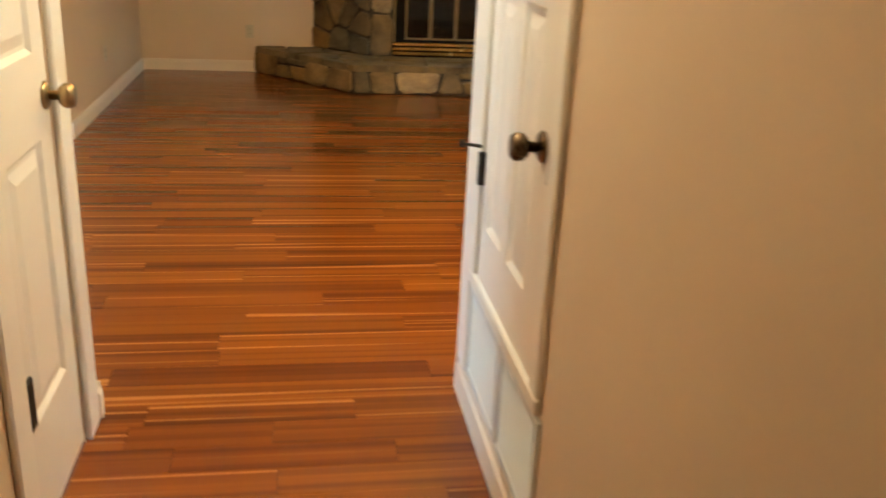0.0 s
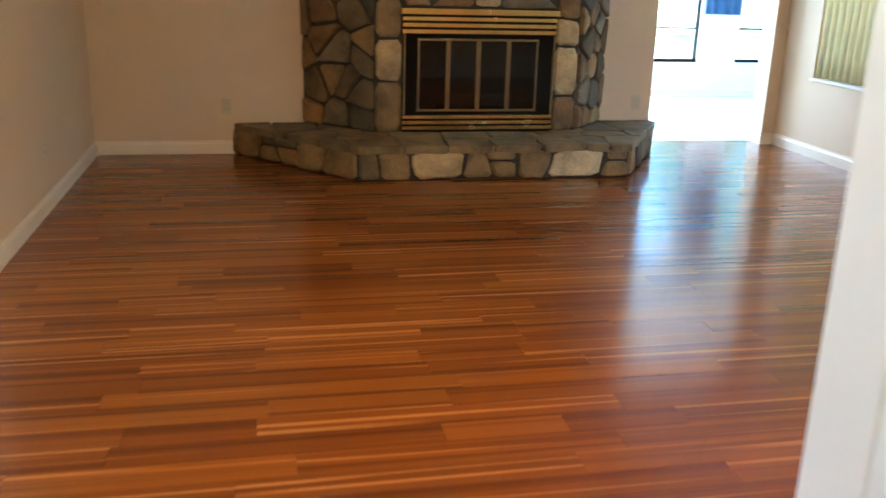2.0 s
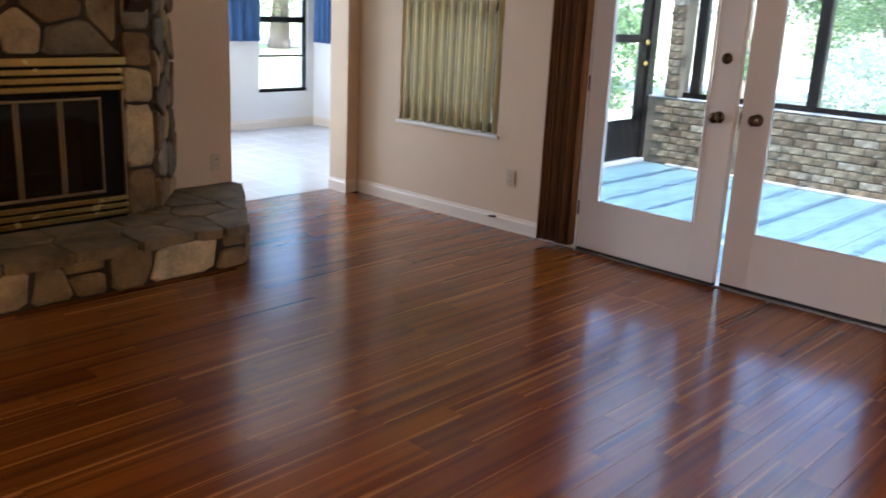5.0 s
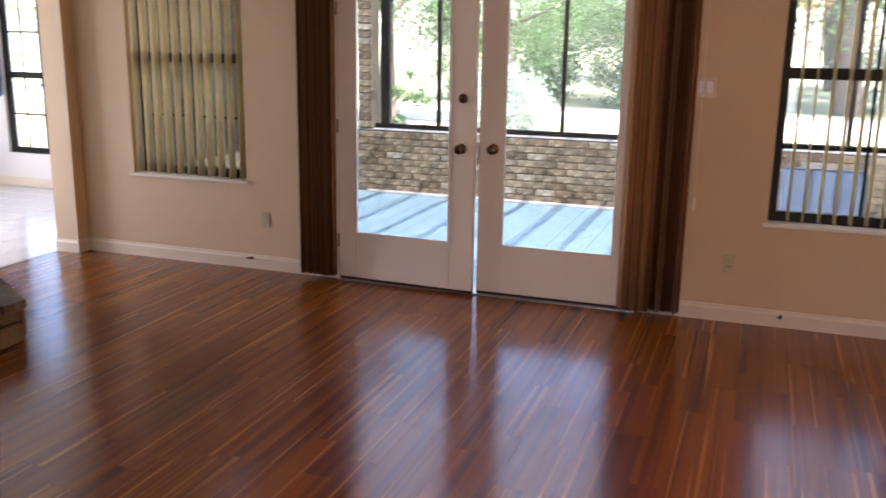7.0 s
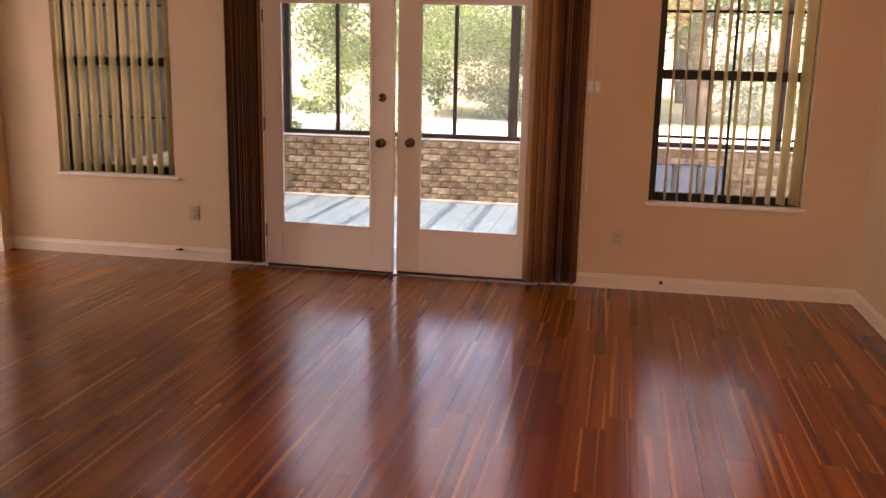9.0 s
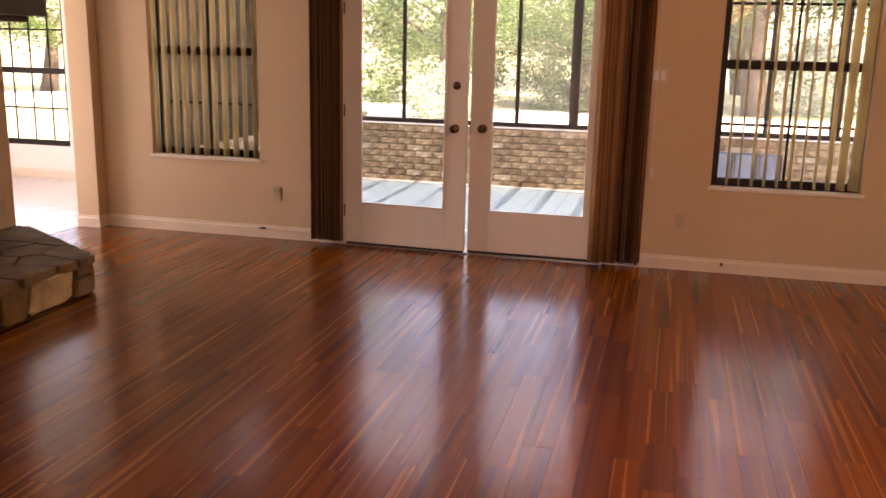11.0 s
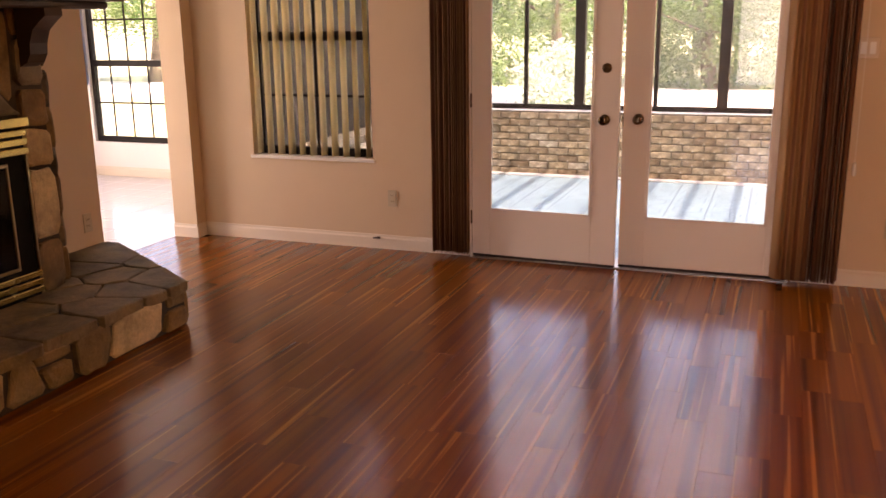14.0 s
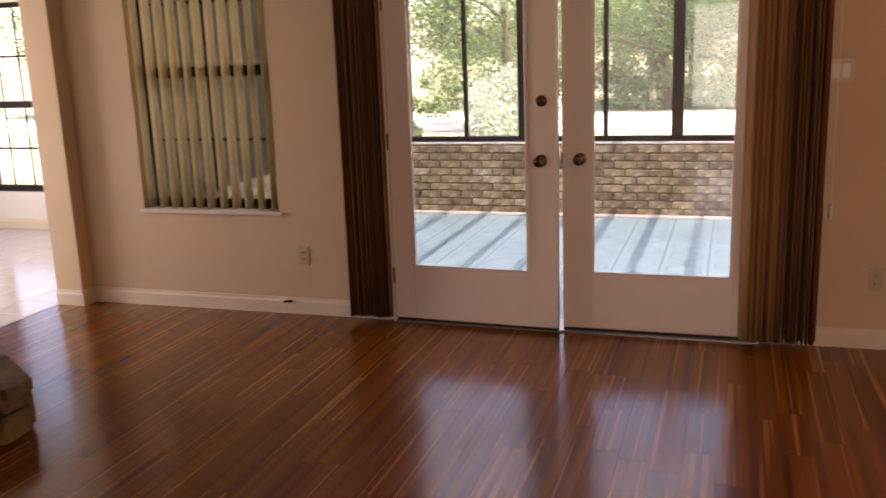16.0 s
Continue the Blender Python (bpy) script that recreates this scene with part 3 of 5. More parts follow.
def glazed_leaf(name, hinge_y, free_y, group):
    """A white door leaf with one tall pane, its origin on the hinge."""
    d = structure(thing(name, "white glazed french door leaf, bronze knob", "door", (EX - 0.020, hinge_y, 0.0), group), category="door")
    s = 1 if free_y > hinge_y else -1
    w = abs(free_y - hinge_y)

    def yy(a, b):
        return (a * s, b * s) if s > 0 else (b * s, a * s)

    st_h, st_f = 0.125, 0.158
    z0, z1, gz0, gz1 = 0.030, 2.035, 0.335, 1.90
    y = yy(0, st_h)
    part("hinge_stile", box(-0.022, 0.022, y[0], y[1], z0, z1, 0.003), M_DOOR, d)
    y = yy(w - st_f, w)
    part("lock_stile", box(-0.022, 0.022, y[0], y[1], z0, z1, 0.003), M_DOOR, d)
    y = yy(st_h, w - st_f)
    part("bottom_rail", box(-0.022, 0.022, y[0], y[1], z0, gz0, 0.002), M_DOOR, d)
    part("top_rail", box(-0.022, 0.022, y[0], y[1], gz1, z1, 0.002), M_DOOR, d)
    for a, b, zl, zh in ((st_h, st_h + 0.014, gz0, gz1), (w - st_f - 0.014, w - st_f, gz0, gz1), (st_h, w - st_f, gz0, gz0 + 0.014), (st_h, w - st_f, gz1 - 0.014, gz1)):
        y = yy(a, b)
        part("glazing_bead", box(-0.030, -0.018, y[0], y[1], zl, zh, 0.003), M_DOOR, d)
    y = yy(st_h - 0.01, w - st_f + 0.01)
    p = part("pane", box(-0.003, 0.003, y[0], y[1], gz0 - 0.01, gz1 + 0.01), M_GLASS, d)
    p.visible_shadow = False
    y = yy(0.004, w - 0.004)
    part("door_sweep", box(-0.020, 0.020, y[0], y[1], 0.014, 0.030), M_RUBBER, d, "dark rubber sweep")
    return d, s, w


fl, s1, wl = glazed_leaf("door_1", 6.462, 5.502, "french doors")
knob_set(fl, -0.022, -(6.462 - 5.588), 0.950, -1)
dead = lathe([(0.030, 0), (0.030, -0.006), (0.024, -0.016), (0.010, -0.018)], 'X', 24)
part("deadbolt", moved(dead, -0.022, -(6.462 - 5.583), 1.262), M_KNOB, fl, "bronze deadbolt rose", True)
part("thumb_turn", box(-0.052, -0.036, -(6.462 - 5.583) - 0.016, -(6.462 - 5.583) + 0.016, 1.256, 1.268, 0.003), M_KNOB, fl)
fl.rotation_euler = (0, 0, radians(-2.6))
fr_, s2, wr = glazed_leaf("door_2", 4.488, 5.486, "french doors")
knob_set(fr_, -0.022, 5.391 - 4.488, 0.955, -1)
part("strike_plate", box(-0.024, 0.0, 5.482 - 4.488, 5.4885 - 4.488, 0.90, 0.99), M_KNOB, fr_)
b_ = bmesh.new()
box(EX - 0.045, EX + 0.16, FD[0], FD[0] + 0.014, 0, FD[3], bm=b_)
box(EX - 0.045, EX + 0.16, FD[1] - 0.014, FD[1], 0, FD[3], bm=b_)
box(EX - 0.045, EX + 0.16, FD[0] + 0.014, FD[1] - 0.014, FD[3] - 0.014, FD[3], bm=b_)
structure(part("door_frame", b_, M_TRIM), "white painted door frame", "door frame")
structure(part("door_threshold", box(EX - 0.055, EX + 0.17, FD[0] + 0.014, FD[1] - 0.014, -0.002, 0.012, 0.004), M_THRESH), "aluminium door threshold", "threshold")
for k, z in enumerate((0.28, 1.05, 1.80)):
    part("hinge", moved(lathe([(0.006, -0.045), (0.006, 0.045)], 'Z', 8), -0.026, 0.004, z), M_KNOB, fl)


def panel_door(name, label, x, y0, y1, z0, z1, nx, panels):
    """A painted moulded door in a hall wall; its panels are sunk with a raised field."""
    d = structure(thing(name, label, "door", (x, y0, 0)), label, "door")
    w = y1 - y0
    b = bmesh.new()
    holes = [(a, c, zl, zh) for a, c, zl, zh in panels]
    for lo, hi, zl, zh in wall_pieces(0, w, z0, z1, holes):
        box(-0.018, 0.018, lo, hi, zl, zh, bm=b)
    part("door_body", b, M_DOOR, d)
    for a, c, zl, zh in panels:
        p = bmesh.new()
        rings = []
        for inset, depth in ((0.0, 0.018), (0.012, 0.008), (0.022, 0.008), (0.050, 0.0165)):
            rings.append([p.verts.new((depth * nx, yv, zv)) for yv, zv in
                          ((a + inset, zl + inset), (c - inset, zl + inset), (c - inset, zh - inset), (a + inset, zh - inset))])
        for r0, r1 in zip(rings, rings[1:]):
            for k in range(4):
                p.faces.new((r0[k], r0[(k + 1) % 4], r1[(k + 1) % 4], r1[k]))
        p.faces.new(rings[-1])
        back = [p.verts.new((-0.016 * nx, v.co.y, v.co.z)) for v in rings[0]]
        for k in range(4):
            p.faces.new((rings[0][k], rings[0][(k + 1) % 4], back[(k + 1) % 4], back[k]))
        p.faces.new(back[::-1])
        bmesh.ops.recalc_face_normals(p, faces=p.faces[:])
        part("door_panel", p, M_DOOR, d)
    return d


def casing(name, x, nx, y0, y1, z0, z1, w=0.062, t=0.017, foot=True):
    b = bmesh.new()
    xs = sorted((x, x + nx * t))
    for lo, hi in ((y0 - w, y0), (y1, y1 + w)):
        box(xs[0], xs[1], lo, hi, z0, z1 + w, 0.005, bm=b)
    box(xs[0], xs[1], y0, y1, z1, z1 + w, 0.005, bm=b)
    if not foot:
        box(xs[0], xs[1], y0 - w, y1 + w, z0 - 0.04, z0, 0.005, bm=b)
    return structure(part(name, b, M_TRIM), "white painted door casing", "casing")


ld = panel_door("door_3", "closed cream panelled linen closet door with a brass knob", HL - 0.020, 1.775, 2.222, 0.012, 2.045, 1,
                [(0.088, 0.350, 0.275, 0.865), (0.088, 0.350, 1.06, 1.90)])
knob_set(ld, 0.018, 2.190 - 1.775, 0.955, 1, 0, M_BRASS_DIM)
for z in (0.35, 1.70):
    part("hinge", box(0.010, 0.026, 0.022, 0.064, z - 0.06, z + 0.06, 0.003), M_BRONZE, ld, "dark bronze hinge")
casing("door_casing_left", HL, 1, 1.764, 2.233, 0.0, 2.05, 0.105)
rd = panel_door("door_4", "closed white panelled closet door above a return grille", HR + 0.012, 1.655, 2.266, 0.455, 2.045, -1,
                [(0.130, 0.300, 0.615, 1.225), (0.375, 0.545, 0.615, 1.225), (0.130, 0.300, 1.335, 1.93), (0.375, 0.545, 1.335, 1.93)])
knob_set(rd, -0.018, 1.720 - 1.655, 0.958, -1)
part("latch_plate", box(-0.0235, -0.010, -0.006, 0.006, 0.895, 0.99, 0.001), M_RUBBER, rd, "black latch plate")
for z in (0.765, 1.80):
    part("hinge", box(-0.036, -0.016, 0.600, 0.620, z - 0.045, z + 0.045, 0.003), M_BRONZE, rd, "dark bronze hinge")
stop = part("hinge_stop", moved(lathe([(0.005, 0), (0.004, 0.050), (0.010, 0.052), (0.010, 0.062)], 'X', 10), 0, 0, 0), M_BRONZE, rd, "dark hinge pin door stop")
stop.rotation_euler = (0, radians(180), radians(-35))
stop.location = (-0.030, 0.612, 0.825)
b_ = bmesh.new()
box(HR - 0.014, HR, 2.346, 2.464, 0.115, CEIL, 0.003, bm=b_)
box(HR, HR + 0.13, 2.45, 2.464, 0.115, CEIL, 0.003, bm=b_)
structure(part("hall_corner_trim", b_, M_TRIM), "white painted corner trim of the hall", "trim")
casing("door_casing_right", HR, -1, 1.642, 2.280, 0.455, 2.05, 0.062, 0.017, False)


def return_grille():
    t = thing("return_grille", "pale grey return air grille in two panels", "vent", (HR - 0.004, 1.955, 0.125))
    # dark sheet in place of the shade behind the louvers
    part("backing", box(0.03, 0.034, -0.375, 0.375, 0.0, 0.28), M_DARK_GAP, t)
    for y0, y1 in ((-0.385, -0.024), (-0.016, 0.385)):
        part("grille_frame", box(-0.006, 0.008, y0, y0 + 0.022, 0.0, 0.28, 0.002), M_GRILLE, t)
        part("grille_frame", box(-0.006, 0.008, y1 - 0.022, y1, 0.0, 0.28, 0.002), M_GRILLE, t)
        part("grille_frame", box(-0.006, 0.008, y0 + 0.022, y1 - 0.022, 0.0, 0.02, 0.002), M_GRILLE, t)
        part("grille_frame", box(-0.006, 0.008, y0 + 0.022, y1 - 0.022, 0.26, 0.28, 0.002), M_GRILLE, t)
        for k in range(20):
            z = 0.024 + k * 0.0118
            s = part("louver", box(-0.008, 0.008, y0 + 0.022, y1 - 0.022, -0.0008, 0.0008), M_GRILLE, t)
            s.location, s.rotation_euler = (0.003, 0, z + 0.004), (0, radians(-48), 0)
    return t


return_grille()
# dome fixture made up round the added hall bulb, always out of view
hl_ = thing("ceiling_light", "white dome ceiling light, added out of view", "ceiling light", (0.34, 2.08, CEIL))
part("canopy", lathe([(0.13, 0.0), (0.13, -0.02), (0.11, -0.03)], 'Z', 24), M_WHITEPL, hl_, smooth=True)

part("shade", lathe([(0.12, -0.03), (0.125, -0.05), (0.10, -0.09), (0.05, -0.115), (0.01, -0.12)], 'Z', 24), M_SHADE, hl_, "white glass dome", True).visible_shadow = False
# second made-up fixture, over the warm fill in the room
copy_thing(hl_, pose(0.95, 3.65, CEIL))


# ---- outlets, switches, stubs ----
def plate(name, label, x, y, z, axis, n, switch=False, gang=1):
    """A wall plate; axis: the wall's normal axis, n: its sign."""
    mat = M_IVORY if switch else M_PLASTIC
    t = thing(name, label, "wall plate", (x, y, z), "wall plates")
    w = 0.035 if gang == 1 else 0.058

    def pl(nm, u0, u1, z0, z1, d0, d1, m, bev=0.001):
        d = sorted((d0 * n, d1 * n))
        if axis == 'x':
            return part(nm, box(d[0], d[1], u0, u1, z0, z1, bev), m, t)
        return part(nm, box(u0, u1, d[0], d[1], z0, z1, bev), m, t)

    pl("cover", -w, w, -0.058, 0.058, 0.0, 0.006, mat, 0.002)
    if switch:
        for u in ((0,) if gang == 1 else (-0.023, 0.023)):
            pl("rocker", u - 0.016, u + 0.016, -0.033, 0.033, 0.006, 0.011, M_WHITEPL)
    else:
        for dz in (-0.02, 0.02):
            pl("socket", -0.016, 0.016, dz - 0.014, dz + 0.014, 0.006, 0.009, mat)
            for du in (-0.006, 0.006):
                pl("slot", du - 0.0015, du + 0.0015, dz - 0.005, dz + 0.006, 0.0085, 0.0095, M_RUBBER, 0)
    return t


plate("outlet", "ivory wall outlet beside the brown blind", EX, 7.058, 0.363, 'x', -1)
plate("outlet", "ivory wall outlet below the window", EX, 3.938, 0.356, 'x', -1)
plate("outlet", "ivory wall outlet near the hearth", -0.27, NY, 0.362, 'y', -1)
plate("outlet", "ivory wall outlet between hearth and opening", 3.015, NY, 0.385, 'y', -1)
plate("outlet", "ivory wall outlet on the side wall", -1.23, 6.90, 0.36, 'x', 1)
plate("light_switch", "ivory wall plate with two white rocker switches", EX, 4.152, 1.375, 'x', -1, True, 2)
st = thing("cable_stub", "dark cable stub poking from the baseboard", "cable", (EX - 0.013, 7.16, 0.078))
part("stub_body", lathe([(0.009, 0), (0.009, -0.018), (0.006, -0.03), (0.006, -0.055)], 'X', 10), M_RUBBER, st)
st.rotation_euler = (0, radians(8), radians(-30))
st = thing("cable_stub", "small dark cable end in the baseboard", "cable", (EX - 0.013, 3.628, 0.064))
part("stub_body", lathe([(0.013, 0), (0.013, -0.006), (0.007, -0.012), (0.006, -0.025)], 'X', 10), M_RUBBER, st)


# ---- stonework ----
def clip_poly(poly, px, py, nx, ny):
    """Keeps the part of a polygon where (p - point) . n <= 0."""
    out = []
    for k, a in enumerate(poly):
        b = poly[(k + 1) % len(poly)]
        da = (a[0] - px) * nx + (a[1] - py) * ny
        db = (b[0] - px) * nx + (b[1] - py) * ny
        if da <= 0:
            out.append(a)
        if (da < 0 < db) or (db < 0 < da):
            t = da / (da - db)
            out.append((a[0] + (b[0] - a[0]) * t, a[1] + (b[1] - a[1]) * t))
    return out


def cells(outline, seeds):
    """Voronoi cells of the seeds within a convex outline."""
    res = []
    for i, s in enumerate(seeds):
        poly = list(outline)
        for j, q in enumerate(seeds):
            if i == j:
                continue
            dx, dy = q[0] - s[0], q[1] - s[1]
            if dx * dx + dy * dy > 1.4:
                continue
            poly = clip_poly(poly, (s[0] + q[0]) / 2, (s[1] + q[1]) / 2, dx, dy)
            if len(poly) < 3:
                break
        if len(poly) >= 3:
            res.append(poly)
    return res


def shrink(poly, d):
    """Moves each edge of a convex polygon inwards by d."""
    cx = sum(p[0] for p in poly) / len(poly)
    cy = sum(p[1] for p in poly) / len(poly)
    out = list(poly)
    for k, a in enumerate(poly):
        b = poly[(k + 1) % len(poly)]
        ex, ey = b[0] - a[0], b[1] - a[1]
        ln = math.hypot(ex, ey)
        if ln < 1e-5:
            continue
        nx, ny = ey / ln, -ex / ln
        if (cx - a[0]) * nx + (cy - a[1]) * ny > 0:
            nx, ny = -nx, -ny
        out = clip_poly(out, a[0] - nx * d, a[1] - ny * d, nx, ny)
        if len(out) < 3:
            return []
    return out


def rounded(poly, amount=0.22):
    out = []
    for k, a in enumerate(poly):
        b = poly[(k + 1) % len(poly)]
        out.append((a[0] + (b[0] - a[0]) * amount, a[1] + (b[1] - a[1]) * amount))
        out.append((a[0] + (b[0] - a[0]) * (1 - amount), a[1] + (b[1] - a[1]) * (1 - amount)))
    return out


def lay_stones(parent, polys, place, material, joint=0.009, proud=(0.018, 0.040), name="stone", bevel=0.008, pale=(), round_by=0.11):
    """One proud, round-edged stone for each polygon; place(u, v, depth) gives its world point."""
    for idx, poly in enumerate(polys):
        p = shrink(poly, joint * random.uniform(0.8, 1.5))
        if len(p) < 3:
            continue
        p = rounded(p, round_by)
        p = [q for a, c in zip(p, p[1:] + p[:1]) for q in ((a, ((a[0] + c[0]) / 2, (a[1] + c[1]) / 2)) if math.hypot(c[0] - a[0], c[1] - a[1]) > 0.07 else (a,))]
        cx, cy = sum(q[0] for q in p) / len(p), sum(q[1] for q in p) / len(p)
        rad = max(math.hypot(q[0] - cx, q[1] - cy) for q in p)
        if rad < 0.018:
            continue
        h = random.uniform(*proud)
        tilt = 0.012 if name == "flagstone" else 0.06
        tx, ty = random.uniform(-tilt, tilt), random.uniform(-tilt, tilt)
        p = [(cx + (q[0] - cx) * random.uniform(0.93, 1.035), cy + (q[1] - cy) * random.uniform(0.93, 1.035)) for q in p]
        b = bmesh.new()
        k1 = max(0.72, 1 - bevel / rad)
        k2 = max(0.40, 1 - 3.2 * bevel / rad)
        origin = Vector(place(cx, cy, 0))
        rings = []
        for k, d in ((1.0, -0.02), (1.0, h - bevel * 0.75), (k1, h - bevel * 0.12), (k2, h + 0.003)):
            rings.append([b.verts.new(Vector(place(cx + (q[0] - cx) * k, cy + (q[1] - cy) * k,
                                                   d + (((q[0] - cx) * tx + (q[1] - cy) * ty) if d > 0 else 0) + (random.uniform(-0.003, 0.003) if d > 0 else 0))) - origin) for q in p])
        n = len(p)
        for r0, r1 in zip(rings, rings[1:]):
            for k in range(n):
                b.faces.new((r0[k], r0[(k + 1) % n], r1[(k + 1) % n], r1[k]))
        b.faces.new(rings[-1])
        bmesh.ops.recalc_face_normals(b, faces=b.faces[:])
        m = material
        for (u, v) in pale:
            if abs(u - cx) < 0.06 and abs(v - cy) < 0.09:
                m = M_STONE_PALE
        ob = part(name, b, m, parent)
        ob.location = origin
    return parent


def on_line(ax, ay, bx, by):
    """Maps (u along the line, v up, depth outwards to the right of a->b) to the world."""
    ln = math.hypot(bx - ax, by - ay)
    dx, dy = (bx - ax) / ln, (by - ay) / ln
    nx, ny = dy, -dx
    return (lambda u, v, d: (ax + dx * u + nx * d, ay + dy * u + ny * d, v)), ln


def seeds_in(w, h, size_u, size_v, jitter=0.42, u0=0.0, v0=0.0):
    out = []
    rows = max(1, round(h / size_v))
    for r in range(rows):
        n = max(1, round(w / size_u))
        for c in range(n):
            out.append((u0 + (c + 0.5 + (0.25 if r % 2 else -0.25) + random.uniform(-jitter, jitter)) * w / n,
                        v0 + (r + 0.5 + random.uniform(-jitter, jitter)) * h / rows))
    return out


def prism(pts, z0, z1):
    b = bmesh.new()
    lo = [b.verts.new((x, y, z0)) for x, y in pts]
    hi = [b.verts.new((x, y, z1)) for x, y in pts]
    n = len(pts)
    for k in range(n):
        b.faces.new((lo[k], lo[(k + 1) % n], hi[(k + 1) % n], hi[k]))
    b.faces.new(lo[::-1])
    b.faces.new(hi)
    bmesh.ops.recalc_face_normals(b, faces=b.faces[:])
    return b


random.seed(11)
HZ = 0.235       # top of the hearth
CF = 8.035       # mortar plane of the chimney front
CL, CR = 0.79, 2.315   # chimney front corners
FB = (0.985, 2.135, HZ, 1.125)   # brass surround
chim = structure(thing("chimney_breast", "fieldstone chimney breast with dark mortar joints", "chimney", (0, 0, 0)), category="chimney")
b_ = prism([(0.31, NY), (CL, CF), (FB[0] + 0.02, CF), (FB[0] + 0.02, NY)], HZ - 0.02, CEIL)
part("mortar_bed", b_, M_MORTAR, chim)
part("mortar_bed", prism([(FB[1] - 0.02, NY), (FB[1] - 0.02, CF), (CR, CF), (2.70, NY)], HZ - 0.02, CEIL), M_MORTAR, chim)
part("mortar_bed", prism([(FB[0] + 0.02, NY), (FB[0] + 0.02, CF), (FB[1] - 0.02, CF), (FB[1] - 0.02, NY)], FB[3] - 0.02, CEIL), M_MORTAR, chim)
place, ln = on_line(0.31, NY, CL, CF)
lay_stones(chim, cells([(0, HZ), (ln + 0.01, HZ), (ln + 0.01, CEIL), (0, CEIL)], seeds_in(ln, CEIL - HZ, 0.205, 0.185, 0.48, 0, HZ)), place, M_STONE)
place, ln = on_line(CR, CF, 2.70, NY)
lay_stones(chim, cells([(0, HZ), (ln, HZ), (ln, CEIL), (0, CEIL)], seeds_in(ln, CEIL - HZ, 0.20, 0.18, 0.36, 0, HZ)), place, M_STONE)


def front(u, v, d):
    return (u, CF - d, v)


def stack_of(u0, u1, breaks):
    """Single-width courses between the given heights, with leaning joints."""
    out = []
    tl = 0.0
    for z0, z1 in zip(breaks, breaks[1:]):
        th = random.uniform(-0.012, 0.012)
        out.append([(u0, z0 - tl), (u1, z0 + tl), (u1, z1 + th), (u0, z1 - th)])
        tl = th
    return out


lay_stones(chim, stack_of(CL, FB[0] + 0.005, [HZ, 0.605, 0.905, 1.19, 1.50, 1.72, 2.05, CEIL]), front, M_STONE, 0.007, (0.022, 0.036), pale=((0.89, 0.75),), round_by=0.14)
lay_stones(chim, stack_of(FB[1] - 0.005, CR, [HZ, 0.495, 0.865, 1.06, 1.26, 1.50, 1.74, 2.1, CEIL]), front, M_STONE, 0.007, (0.022, 0.036), pale=((2.225, 0.68), (2.225, 0.96)), round_by=0.14)
lay_stones(chim, cells([(FB[0] + 0.005, FB[3]), (FB[1] - 0.005, FB[3]), (FB[1] - 0.005, CEIL), (FB[0] + 0.005, CEIL)],
                       seeds_in(FB[1] - FB[0], CEIL - FB[3], 0.31, 0.185, 0.34, FB[0], FB[3])), front, M_STONE, pale=((1.2, 1.2), (1.55, 1.2)))

hearth = structure(thing("hearth", "raised fieldstone hearth with flagstone top", "hearth"), category="hearth")
HP = [(-0.20, NY - 0.002), (-0.20, 8.44), (0.615, 7.475), (2.545, 7.470), (3.135, 8.40), (3.135, NY - 0.002)]
part("mortar_bed", prism(HP, 0.0, HZ - 0.022), M_MORTAR, hearth)
for k, ((ax, ay), (bx, by)) in enumerate(zip(HP, HP[1:])):
    place, ln = on_line(ax, ay, bx, by)
    if ln < 0.12:
        polys = [[(0, 0), (ln, 0), (ln, HZ - 0.03), (0, HZ - 0.03)]]
    else:
        polys, u = [], 0.0
        widths = {1: [0.27, 0.20, 0.20, 0.28, 0.31], 2: [0.14, 0.22, 0.375, 0.18, 0.195, 0.235, 0.395, 0.19]}.get(k, [0.26, 0.21, 0.31, 0.16, 0.3])
        for w in widths:
            if u > ln - 0.06:
                break
            if ln - u - w < 0.05:
                w = ln - u
            lean = random.uniform(-0.042, 0.042) if u + w < ln - 1e-4 else 0.0
            top = HZ - 0.034
            prev = polys[-1][1][0] if polys else 0.0
            prev_t = polys[-1][2][0] if polys else 0.0
            if abs(w - 0.195) < 0.006:
                mid = top * random.uniform(0.60, 0.72)
                polys.append([(prev_t, mid), (u + w - lean, mid), (u + w - lean, top), (prev_t, top)])
                polys.append([(prev, 0.0), (u + w + lean, 0.0), (u + w - lean, mid), (prev_t, mid)])
                polys[-1] = [polys[-1][0], polys[-1][1], polys[-1][2], polys[-1][3]]
            else:
                polys.append([(prev, 0.0), (u + w + lean, 0.0), (u + w - lean, top), (prev_t, top)])
            u += w
    pl_ = ((0.55, 0.1), (1.54, 0.1)) if k == 2 else ()
    lay_stones(hearth, polys, place, M_STONE_HEARTH, 0.007, (0.014, 0.030), pale=pl_, bevel=0.009, round_by=0.13)


def top(u, v, d):
    return (u, v, HZ - 0.030 + d)


HPO = [(-0.215, NY - 0.003), (-0.225, 8.43), (0.605, 7.445), (2.56, 7.440), (3.165, 8.39), (3.155, NY - 0.003)]
sd = [(-0.05 + 0.33 * k + random.uniform(-0.08, 0.08), 8.30 - 0.02 * k + random.uniform(-0.08, 0.08)) for k in range(10)]
sd += [(0.45 + 0.31 * k + random.uniform(-0.07, 0.07), 7.62 + random.uniform(-0.05, 0.05)) for k in range(8)]
sd += [(0.35 + 0.36 * k + random.uniform(-0.07, 0.07), 7.90 + random.uniform(-0.06, 0.06)) for k in range(8)]
